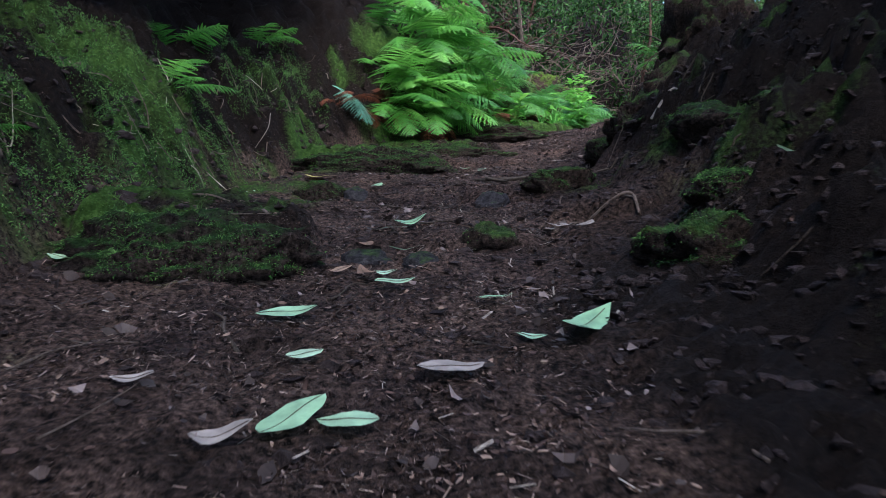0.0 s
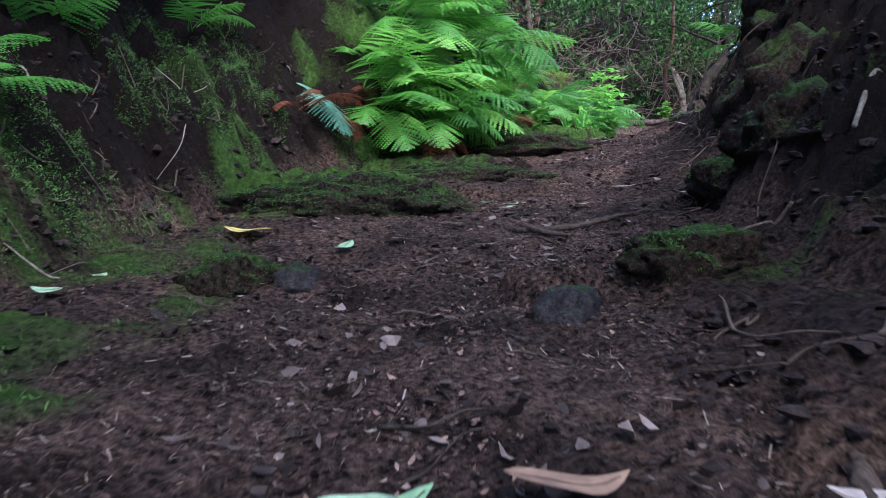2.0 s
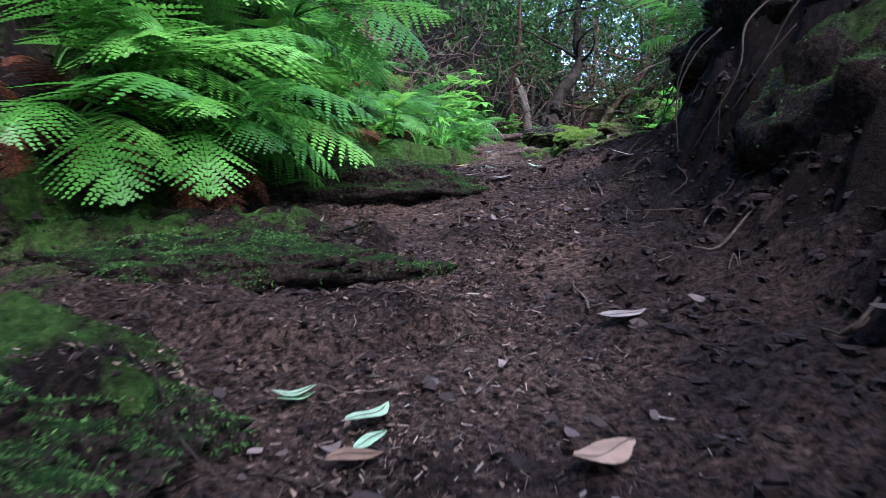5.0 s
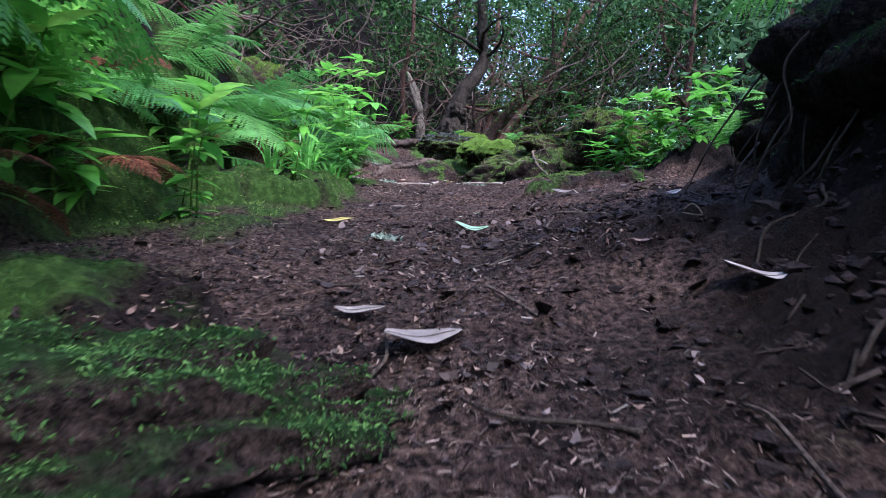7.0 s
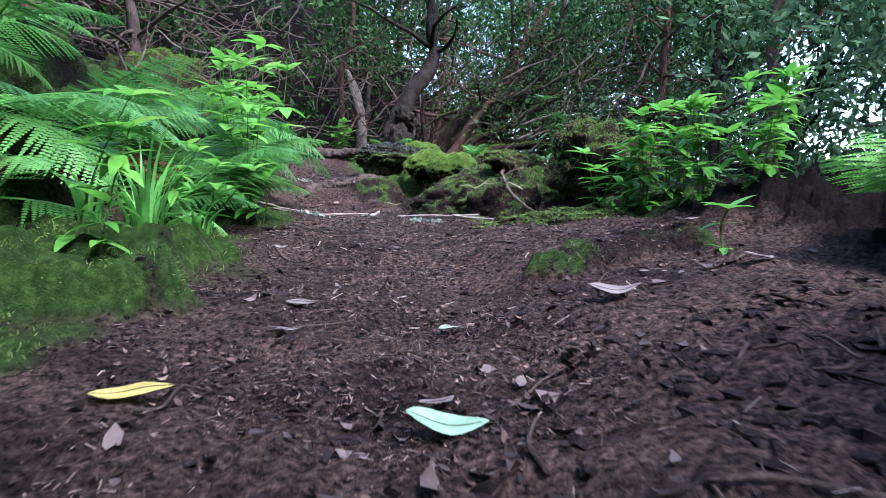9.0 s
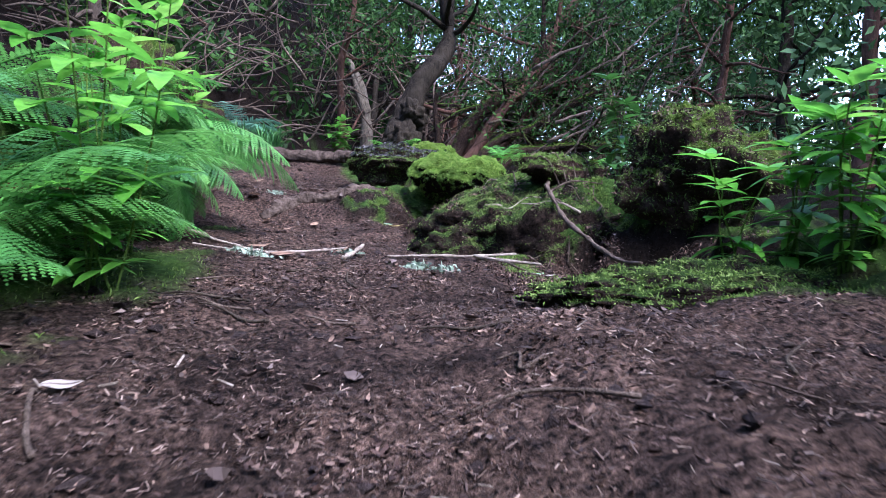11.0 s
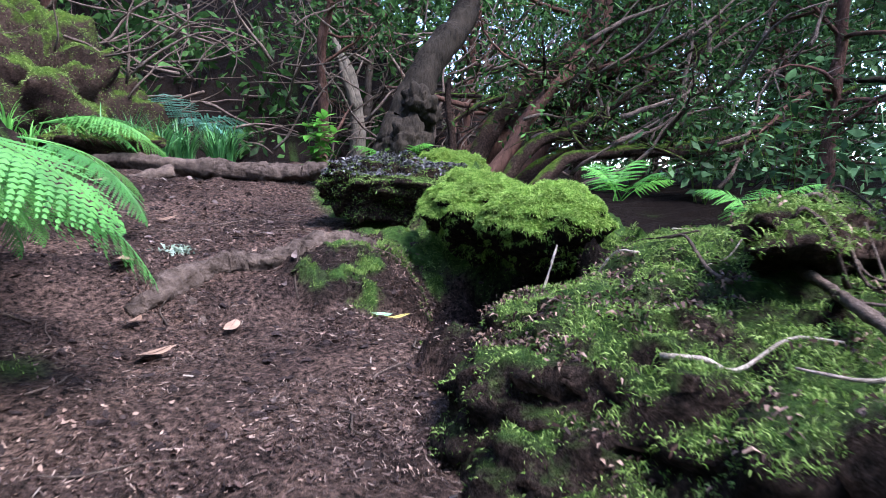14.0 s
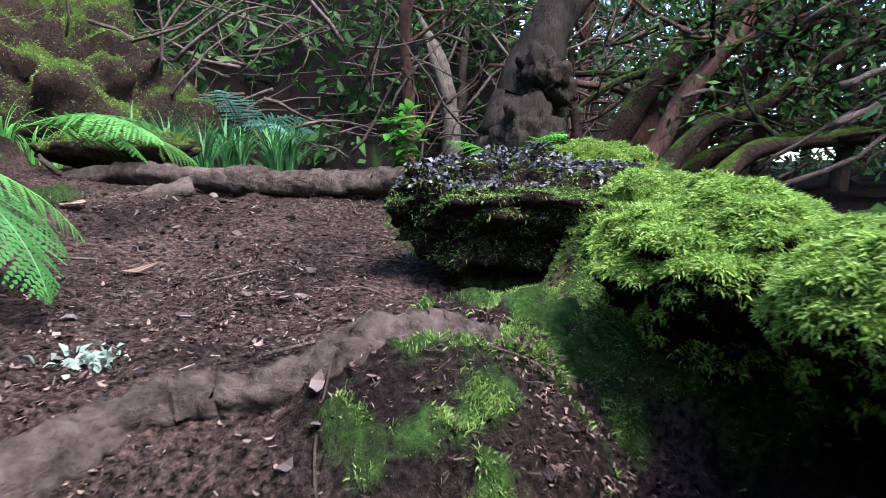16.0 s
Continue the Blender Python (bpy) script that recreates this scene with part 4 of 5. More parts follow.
def shrub(place, tall, stems, leaf, seed, mat=None, label="leafy plant with bright pointed leaves", spread=0.25, group="leafy plants", whorls=6, name="leafy_plant"):
    rng = random.Random(seed)
    thing = empty(name, label, "plant", place, group)
    for s in range(stems):
        az = rng.uniform(0, 2 * math.pi)
        top = Vector((math.cos(az) * spread * rng.uniform(0.3, 1), math.sin(az) * spread * rng.uniform(0.3, 1), tall * rng.uniform(0.65, 1.05)))
        foot = Vector((rng.uniform(-0.12, 0.12), rng.uniform(-0.12, 0.12), -0.05)) * min(1, stems / 2)
        line = bend([foot, foot.lerp(top, 0.5) + Vector((rng.uniform(-0.05, 0.05), rng.uniform(-0.05, 0.05), 0.05)), top], 4)
        sh = Shape()
        sh.tube(line, taper((0.009, 0.004), len(line)), 5)
        sh.object("stem", STEM, thing)
        lf = Shape()
        for w in range(whorls):
            t = 0.15 + 0.85 * w / (whorls - 1)
            p = line[min(len(line) - 1, int(t * (len(line) - 1)))]
            for k in range(3 if w < whorls - 1 else 5):
                a = w * 1.1 + k * 2 * math.pi / (3 if w < whorls - 1 else 5) + rng.uniform(-0.3, 0.3)
                way = Vector((math.cos(a), math.sin(a), rng.uniform(-0.25, 0.45) + (0.35 if w == whorls - 1 else 0)))
                ln = leaf * rng.uniform(0.7, 1.15) * (1.0 if w > 1 else 0.75)
                leaf_shape(lf, p, way, Vector((0, 0, 1)), ln, ln * rng.uniform(0.36, 0.48), rng.uniform(0.1, 0.45))
        lf.object("leaves", mat or SHRUB, thing, "bright green pointed leaves")
    return thing


for i, (x, y, h, st, lf) in enumerate((
        (0.9, 18.6, 1.25, 4, 0.38), (0.5, 18.0, 1.3, 4, 0.38), (1.6, 19.2, 1.0, 3, 0.32), (0.3, 18.5, 1.6, 4, 0.36), (1.6, 20.9, 0.95, 2, 0.34), (-0.1, 17.2, 1.2, 4, 0.28), (3.0, 23.2, 1.0, 4, 0.22),
        (4.1, 24.3, 1.9, 5, 0.32), (4.2, 25.6, 2.0, 5, 0.3), (3.3, 22.3, 0.6, 3, 0.22), (2.55, 20.9, 0.9, 2, 0.28))):
    shrub((x, y, ground_z(x, y)), h, st, lf, 400 + i, None, "bright leafy plant at the foot of the fern bank", 0.5)
for i, (x, y, h, st, lf) in enumerate(((8.15, 22.95, 1.05, 3, 0.3), (8.2, 23.5, 0.85, 3, 0.26), (8.05, 22.5, 1.05, 4, 0.27), (8.0, 21.7, 1.05, 4, 0.27), (8.5, 22.6, 1.0, 5, 0.25), (7.9, 21.0, 0.95, 4, 0.25), (8.6, 21.5, 1.05, 5, 0.25))):
    shrub((x, y, ground_z(x, y)), h, st, lf, 430 + i, None, "bright leafy plant with pointed leaves behind the mossy log", 0.3)
for i, (x, y, h) in enumerate(((4.55, 28.1, 1.9), (4.4, 27.5, 2.2), (4.7, 28.7, 1.8))):
    shrub((x, y, ground_z(x, y)), h, 6, 0.28, 470 + i, None, "tall leafy plant with glossy leaves above the hanging ferns", 0.4)
shrub((6.25, 19.85, ground_z(6.25, 19.85)), 0.4, 1, 0.2, 450, None, "small bright seedling beside the path", 0.08, "leafy plants", 3)
shrub((9.3, 26.2, 4.2), 1.15, 2, 0.32, 451, SHRUB_DARK, "young laurel with dark green leaves on the mossy bank", 0.4)
shrub((9.7, 39.0, ground_z(9.7, 39.0)), 1.0, 7, 0.3, 452, SHRUB, "dense leafy bush at the top of the path", 0.4)
shrub((11.4, 38.6, ground_z(11.4, 38.6)), 0.5, 5, 0.2, 453, SHRUB_DARK, "low dark leafy plant under the trees", 0.3)
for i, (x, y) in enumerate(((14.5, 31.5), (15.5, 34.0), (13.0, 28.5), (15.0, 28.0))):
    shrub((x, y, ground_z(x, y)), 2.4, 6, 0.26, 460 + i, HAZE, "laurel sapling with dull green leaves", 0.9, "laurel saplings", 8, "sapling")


# ---- grass ----
def grass_clump(place, blades, length, seed, mat=None, label="clump of long arching grass blades"):
    rng = random.Random(seed)
    s = Shape()
    for b in range(blades):
        a, r = rng.uniform(0, 2 * math.pi), rng.uniform(0, 0.12)
        d = Vector((math.cos(a), math.sin(a), 0))
        side = Vector((-d.y, d.x, 0))
        ln, lean, w = length * rng.uniform(0.6, 1.2), rng.uniform(0.3, 1.0), rng.uniform(0.012, 0.022)
        vs, fs = [], []
        for i in range(6):
            t = i / 5
            c = Vector((d.x * r, d.y * r, -0.03)) + d * ln * lean * t * t * 0.8 + Vector((0, 0, 1)) * ln * (t - 0.55 * lean * t * t * t)
            ww = w * (1 - t ** 2) + 0.001
            vs += [c - side * ww, c + side * ww]
        for i in range(5):
            fs.append((2 * i, 2 * i + 1, 2 * i + 3, 2 * i + 2))
        s.add(vs, fs)
    ob = s.object("grass_clump", mat or GRASS)
    ob.location = place
    return tagged(ob, label, "grass", "grass clumps")


grass_clump((2.95, 21.9, ground_z(2.95, 21.9)), 26, 0.95, 1)
grass_clump((3.3, 22.1, ground_z(3.3, 22.1)), 14, 0.4, 2)
grass_clump((2.6, 22.2, ground_z(2.6, 22.2)), 12, 0.7, 3)
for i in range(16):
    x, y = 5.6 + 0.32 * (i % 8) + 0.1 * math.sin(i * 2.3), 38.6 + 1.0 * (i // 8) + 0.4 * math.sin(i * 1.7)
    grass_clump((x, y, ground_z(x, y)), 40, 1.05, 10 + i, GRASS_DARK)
for i in range(5):
    x, y = 4.0 + 0.3 * i, 37.3 + 0.25 * math.sin(i)
    grass_clump((x, y, ground_z(x, y)), 20, 0.7, 30 + i)


# ---- trees ----
def limb(shape, start, way, length, radius, rng, sides=6, droop=0.0, steps=7, twist=0.5):
    """A crooked tapering limb; returns its line."""
    p, d, pts = start.copy(), way.normalized(), [start.copy()]
    for i in range(steps):
        d = (d + Vector((rng.uniform(-1, 1), rng.uniform(-1, 1), rng.uniform(-0.7, 0.8))) * twist * 0.55 + Vector((0, 0, -droop))).normalized()
        p = p + d * length / steps
        pts.append(p.copy())
    shape.tube(pts, taper((radius, radius * 0.3), len(pts)), sides)
    return pts


def leaves_at(pts, count, spread, size, rng):
    pts = np.array([tuple(p) for p in pts])
    c = pts[rng.integers(0, len(pts), count)] + rng.normal(0, spread, (count, 3)) * np.array((1, 1, 0.6))
    d = rng.normal(0, 1, (count, 3))
    d[:, 2] -= 0.3
    d /= np.linalg.norm(d, axis=1)[:, None]
    s = np.cross(d, rng.normal(0, 1, (count, 3)))
    s /= np.linalg.norm(s, axis=1)[:, None]
    ln = size * (0.6 + 0.8 * rng.random(count))[:, None]
    w = ln * 0.19
    v = np.stack([c, c + d * ln * 0.45 + s * w, c + d * ln, c + d * ln * 0.45 - s * w], 1).reshape(-1, 3)
    i = np.arange(count) * 4
    return v, [tuple(q) for q in np.stack([i, i + 1, i + 2, i + 3], 1)]


def tree(place, line, radii, limbs, seed, bark, leaf_count, label, name="tree", crown_from=0.5, leaf=0.13, spread=0.5, low=0.25, limb_len=(1.5, 3.2), group="", twist=0.55):
    rng, nrng = random.Random(seed), np.random.default_rng(seed)
    thing = empty(name, label, "tree", place, group)
    pts = bend(line, 8)
    rad = taper(radii, len(pts))
    pts = [p + Vector((jagged(p, 1.2, seed), jagged(p, 1.2, seed + 1), 0)) * r * 0.5 for p, r in zip(pts, rad)]
    t = Shape()
    t.tube(pts, [r * (1 + 0.28 * jagged(p, 1.6, seed + 2)) for p, r in zip(pts, rad)], 14, 0.07, rng)
    t.object("trunk", bark, thing)
    ends = []
    for i in range(limbs):
        k = int(len(pts) * (low + (1 - low) * rng.random()))
        k = min(k, len(pts) - 1)
        a = rng.uniform(0, 2 * math.pi)
        s = Shape()
        l1 = limb(s, pts[k], Vector((math.cos(a), math.sin(a), rng.uniform(-0.1, 0.7))), rng.uniform(*limb_len), min(rad[k] * 0.45, 0.09), rng, 5, 0.02, 7, twist)
        for j in range(4):
            q = l1[rng.randint(2, len(l1) - 1)]
            l2 = limb(s, q, Vector((rng.uniform(-1, 1), rng.uniform(-1, 1), rng.uniform(-0.4, 0.7))), rng.uniform(0.5, 1.4), 0.018, rng, 3, 0.0, 4, 0.7)
            ends += l2[2:]
        ends += l1[5:]
        s.object("limb", bark, thing)
    hi = max(p.z for p in pts) * crown_from
    ends = [p for p in ends if p.z > hi] or ends
    if leaf_count:
        v, f = leaves_at(ends, leaf_count, spread, leaf, nrng)
        mesh_object("crown", v, f, CANOPY, thing, "dark green leaves", False, None, "stuff")
    return thing


tree((9.75, 34.35, 4.6), [(0, 0, -0.6), (0.05, 0, 0.5), (0.2, 0.05, 1.1), (0.6, 0.2, 1.9), (1.25, 0.5, 2.7), (1.55, 0.75, 3.3), (1.5, 0.9, 4.4), (1.8, 1.2, 6.5)], (0.52, 0.42, 0.34, 0.25, 0.2, 0.17, 0.15, 0.1), 9, 71, BARK_GREY, 2500,
     "gnarled old tree with burled bark leaning over the path", "gnarled_tree", 0.75, 0.13, 0.5, 0.6)
lump("bark_burl", "knobbly burl on the gnarled trunk", "burl", (10.0, 34.15, 5.75), (0.26, 0.24, 0.24), 0, 72, 0.4, BARK_GREY, 0, None, 4)
lump("bark_burl", "knobbly burl on the gnarled trunk", "burl", (9.75, 34.05, 5.2), (0.3, 0.24, 0.3), 0, 73, 0.4, BARK_GREY, 0, None, 4)
tree((12.4, 37.7, 5.1), [(-0.5, 0.1, -0.9), (0.4, -0.1, 0.25), (1.1, -0.3, 0.8), (1.9, -0.5, 1.8), (2.9, -0.6, 3.3), (4.2, -0.6, 5.2), (5.5, -0.2, 7.4)], (0.34, 0.3, 0.24, 0.2, 0.17, 0.13, 0.08), 14, 73, BARK_RED, 4500,
     "leaning laurel tree with mossy foot and many crooked limbs", "leaning_tree", 0.4, 0.13, 0.6, 0.15, (1.8, 4.0))
tree((13.2, 37.0, 5.1), [(-0.5, 0, -0.9), (0.6, -0.2, 0.6), (1.5, -0.5, 1.5), (2.6, -0.9, 2.3), (4.0, -1.2, 2.9), (5.6, -1.4, 3.9)], (0.18, 0.15, 0.13, 0.11, 0.09, 0.05), 10, 74, MOSS_BARK, 2500,
     "mossy leaning stem beside the laurel", "leaning_tree", 0.3, 0.13, 0.6, 0.2, (1.4, 3.0))
tree((13.0, 36.3, 5.0), [(-0.6, 0, -0.8), (0.5, -0.3, 0.15), (1.6, -0.7, 0.35), (3.0, -1.2, 0.45), (4.6, -1.8, 0.9), (6.5, -2.3, 1.7)], (0.16, 0.14, 0.13, 0.12, 0.1, 0.06), 9, 75, MOSS_BARK, 2200,
     "low mossy trunk growing almost level", "leaning_tree", 0.2, 0.13, 0.6, 0.3, (1.2, 2.6))
tree((15.2, 35.6, 5.0), [(0, 0, -1.0), (0.3, 0, 1.2), (0.2, 0, 2.8), (0.7, -0.3, 4.4), (0.6, -0.5, 6.5)], (0.13, 0.11, 0.1, 0.09, 0.05), 10, 76, BARK_DARK, 2500, "thin dark tree with bare lower limbs", "thin_tree", 0.35, 0.13, 0.6, 0.25)
sn = Shape()
sl = bend([(12.0, 43.5, 5.0), (12.0, 43.55, 6.6), (11.85, 43.7, 7.8), (11.6, 43.9, 8.5), (11.3, 44.0, 9.2)], 8)
snr = random.Random(77)
sn.tube(sl, taper((0.24, 0.2, 0.18, 0.13, 0.02), len(sl)), 12, 0.1, snr)
sl2 = bend([(11.95, 43.5, 6.9), (11.6, 43.5, 7.8), (11.4, 43.5, 8.4)], 6)
sn.tube(sl2, taper((0.14, 0.1, 0.02), len(sl2)), 8, 0.12, snr)
tagged(sn.object("broken_snag", SNAG), "pale broken snag with a splintered top", "snag")
for i, (base, line, rad) in enumerate((
        ((12.27, 37.22, 5.0), [(-0.2, 0, -0.9), (0.5, -0.1, 0.7), (1.2, -0.26, 1.64), (2.1, -0.5, 2.3), (3.2, -0.7, 3.1), (4.6, -0.8, 5)], (0.26, 0.22, 0.19, 0.15, 0.12, 0.07)),
        ((12.21, 36.18, 4.95), [(-0.3, 0, -0.9), (0.47, -0.1, 0.46), (1.17, -0.25, 1.46), (1.8, -0.4, 2.23), (2.3, -0.5, 2.9), (2.8, -0.4, 5)], (0.17, 0.14, 0.12, 0.1, 0.09, 0.05)),
        ((12.15, 35.67, 4.85), [(-0.3, 0, -0.8), (0.65, -0.15, 0.5), (1.45, -0.36, 0.86), (2.45, -0.6, 1.5), (3.3, -0.85, 1.95), (4.6, -1.0, 3.0)], (0.14, 0.12, 0.1, 0.09, 0.08, 0.05)),
        ((12.53, 35.04, 4.85), [(-0.5, 0, -0.7), (0.55, -0.15, 0.22), (1.2, -0.35, 0.36), (2.15, -0.6, 0.45), (3.1, -0.9, 0.4), (4.4, -1.2, 0.8)], (0.12, 0.11, 0.1, 0.1, 0.09, 0.06)),
        ((12.88, 36.51, 5.0), [(-0.3, 0, -0.9), (1.06, -0.25, 0.9), (1.5, -0.3, 1.6), (2.1, -0.5, 2.0), (2.9, -0.7, 2.1), (3.6, -0.9, 1.85)], (0.13, 0.11, 0.1, 0.09, 0.08, 0.05)),
        ((13.86, 35.69, 5.0), [(0, 0, -1.0), (0.18, 0, 0.85), (0.3, 0, 1.8), (0.45, 0, 2.75), (0.5, 0.2, 5)], (0.09, 0.08, 0.075, 0.07, 0.04)))):
    tree(base, line, rad, 7, 170 + i, (MOSS_BARK, BARK_RED, MOSS_BARK)[i % 3], 700, "crooked mossy stem leaning out of the thicket", "leaning_tree", 0.5, 0.14, 0.5, 0.3, (0.9, 2.4), "leaning stems")
st = Shape()
sl = bend([(11.95, 37.2, 5.0), (11.98, 37.2, 5.6), (11.88, 37.2, 6.2), (11.9, 37.2, 6.8)], 8)
st.tube(sl, taper((0.11, 0.08, 0.07, 0.05), len(sl)), 10, 0.1, snr)
tagged(st.object("mossy_stub", MOSS_BARK), "thin upright stub covered in green moss", "snag")

# the wood around: a few grown models, set out with uneven turns
models = []
for i in range(5):
    r = random.Random(80 + i)
    lx, ly = r.uniform(-1.2, 1.2), r.uniform(-1.2, 1.2)
    models.append(tree((60 + 4 * i, -60, 0), [(0, 0, -0.4), (lx * 0.2, ly * 0.2, 1.5), (lx * 0.7, ly * 0.4, 3.2), (lx, ly, 5.2), (lx * 1.5, ly * 1.2, 8.5)], (0.17, 0.14, 0.12, 0.09, 0.04), 15, 90 + i, (BARK_DARK, BARK_RED, BARK_GREY)[i % 3], 1900,
                  "crooked forest tree with many bare lower limbs", "forest_tree", 0.42, 0.22, 0.7, 0.12, (1.6, 3.8), "forest trees"))
spots, r = [], random.Random(99)
for k in range(400):
    x, y = r.uniform(-20, 34), r.uniform(-14, 64)
    u, v = across(np.array([x]), np.array([y]))
    u = float(u[0])
    clear = 4.2 if u < 0 else (5.0 if y < 19 else 7.5)
    if y > 40:
        clear = 2.2
    if abs(u) < clear or any((x - a) ** 2 + (y - b) ** 2 < 3.4 for a, b in spots) or (y < 34 and abs(u) > 17) or (8 < x < 16 and 33 < y < 39.5):
        continue
    spots.append((x, y))
for i, (x, y) in enumerate(spots[:75]):
    k = r.uniform(0.85, 1.35)
    m = models[i % 5] if i < 5 else copy_thing(models[i % 5], Matrix())
    m.matrix_basis = pose(x, y, ground_z(x, y), r.uniform(-8, 8), r.uniform(-8, 8), r.uniform(0, 360)) @ Matrix.Diagonal((k, k, k, 1))


def thicket(name, label, count, x0, x1, y0, y1, z0, z1, seed, keep_line, size=0.2, mat=None):
    """Foliage of the far wood, leaf by leaf, in uneven clumps."""
    rng = np.random.default_rng(seed)
    cx, cy = rng.uniform(x0, x1, count // 60), rng.uniform(y0, y1, count // 60)
    u, v = across(cx, cy)
    ok = np.abs(u) > keep_line
    cx, cy = cx[ok], cy[ok]
    cz = height(cx, cy) + rng.uniform(z0, z1, len(cx))
    v, f = leaves_at(np.stack([cx, cy, cz], 1), count, 0.55, size, rng)
    return mesh_object(name, v, f, mat or CANOPY, None, label, False, None, "stuff")


tagged(thicket("far_foliage", "dense dark foliage of the wood behind the path", 42000, -18, 36, 44, 56, 0.2, 12, 1, 0, 0.42), category="foliage")
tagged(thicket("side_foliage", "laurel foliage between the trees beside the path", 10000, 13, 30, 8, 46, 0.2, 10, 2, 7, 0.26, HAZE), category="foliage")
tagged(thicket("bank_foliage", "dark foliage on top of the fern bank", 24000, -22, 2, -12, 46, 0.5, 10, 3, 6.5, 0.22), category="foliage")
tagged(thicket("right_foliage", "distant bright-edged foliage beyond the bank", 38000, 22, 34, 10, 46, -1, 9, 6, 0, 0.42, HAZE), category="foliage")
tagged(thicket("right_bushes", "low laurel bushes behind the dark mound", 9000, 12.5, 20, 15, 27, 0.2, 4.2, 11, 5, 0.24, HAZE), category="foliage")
# leaves out of view overhead, added to shade the bank, ferns and path start
tagged(thicket("shade_canopy", "unseen leaves added overhead to shade the fern bank", 36000, -9, -2.8, 8, 17, 4.8, 8, 7, 0, 0.38), category="foliage")
tagged(thicket("shade_canopy", "unseen leaves added overhead to shade the ferns", 14000, -7, -1.5, 16, 26, 5.5, 8, 9, 0, 0.38), category="foliage")
tagged(thicket("shade_canopy", "unseen leaves added overhead to shade the first part of the path", 28000, -10, 12, -14, 7, 6.5, 11, 4, 0, 0.38), category="foliage")
tw, r = Shape(), random.Random(7)
for i in range(1500):
    x, y = r.uniform(-6, 30), r.uniform(38, 54)
    z = ground_z(x, y)
    limb(tw, Vector((x, y, z + r.uniform(0, 4.5))), Vector((r.uniform(-1, 1), r.uniform(-0.5, 0.5), r.uniform(-0.2, 0.8))), r.uniform(1.0, 3.0), r.uniform(0.012, 0.045), r, 4, 0, 6, 0.6)
for i in range(170):
    x, y = r.uniform(12.5, 19), r.uniform(33.5, 41)
    limb(tw, Vector((x, y, ground_z(x, y) + r.uniform(0, 3.0))), Vector((r.uniform(0.1, 1), r.uniform(-0.5, 0.3), r.uniform(0.0, 0.7))), r.uniform(1.2, 3.4), r.uniform(0.015, 0.06), r, 5, 0, 8, 0.6)
tagged(tw.object("twig_thicket", TWIG, None, "tangle of bare crooked twigs under the far trees", True, "stuff"), category="twigs")


# ---- litter ----
def litter(name, label, count, mat, size, seed, band, v0, v1, aspect=0.35, flat=0.5, lift=0.012, power=1.0):
    rng = np.random.default_rng(seed)
    v = v0 + (v1 - v0) * rng.random(count * 3) ** power
    x = line_x(v) + rng.normal(0, band, count * 3).clip(-4.2, 4.2)
    pick = np.argsort(-(fbm(x, v, 1.6, 4, seed + 200) * 3.0 + rng.normal(0, 0.35, count * 3) - 1.1 * smooth((x - line_x(v) - 0.75) / 0.6) * (v < 18.5)))[:count]
    v, x = v[pick], x[pick]
    z = height(x, v)
    d = rng.normal(0, 1, (count, 3))
    d[:, 2] *= flat * 0.5
    d /= np.linalg.norm(d, axis=1)[:, None]
    s = np.cross(d, np.array((0, 0, 1.0)) + rng.normal(0, flat, (count, 3)))
    s /= np.linalg.norm(s, axis=1)[:, None]
    n = np.cross(s, d)
    ln = size * (0.4 + 1.1 * rng.random(count) ** 2)[:, None]
    w = ln * aspect * (0.6 + 0.8 * rng.random(count))[:, None]
    c = np.stack([x, v, z + lift], 1)
    curl = ln * rng.uniform(-0.1, 0.35, count)[:, None]
    side = s * w * 0.5
    if aspect < 0.2:
        vv = np.stack([c - d * ln * 0.5 - side + n * curl, c - d * ln * 0.5 + side + n * curl, c + d * ln * 0.5 + side, c + d * ln * 0.5 - side], 1).reshape(-1, 3)
        i = np.arange(count) * 4
        faces = [tuple(t) for t in np.stack([i, i + 1, i + 2, i + 3], 1)]
    else:
        vv = np.stack([c - d * ln * 0.5 + n * curl, c - d * ln * 0.12 + side * 0.9, c + d * ln * 0.22 + side, c + d * ln * 0.5 + n * curl * 0.8, c + d * ln * 0.15 - side * 0.8, c - d * ln * 0.2 - side], 1).reshape(-1, 3)
        i = np.arange(count) * 6
        faces = [tuple(t) for t in np.stack([i, i + 1, i + 5], 1)] + [tuple(t) for t in np.stack([i + 1, i + 2, i + 4, i + 5], 1)] + [tuple(t) for t in np.stack([i + 2, i + 3, i + 4], 1)]
    ob = mesh_object(name, vv, faces, mat, None, label, False, None, "stuff")
    return tagged(ob, category="litter")


litter("leaf_litter", "brown crumbled leaf litter over the path", 46000, LITTER, 0.036, 1, 1.35, 1.2, 36)
litter("fine_litter", "fine needles and bark crumbs over the path", 130000, NEEDLE, 0.03, 2, 1.5, 1.2, 36, 0.12, 0.6)
litter("dead_leaves", "curled purple-brown dead leaves over the path", 1600, DEAD_LEAF, 0.075, 7, 1.25, 1.2, 20, 0.5, 0.5, 0.02)
litter("dead_leaves", "curled brown dead leaves over the path", 600, DEAD_LEAF, 0.07, 8, 1.3, 20, 35, 0.5, 0.5, 0.02)
litter("bark_chips", "pale bark chips and stalks scattered over the path", 900, DEADWOOD, 0.06, 3, 1.1, 1.2, 36, 0.12, 0.5, 0.02)


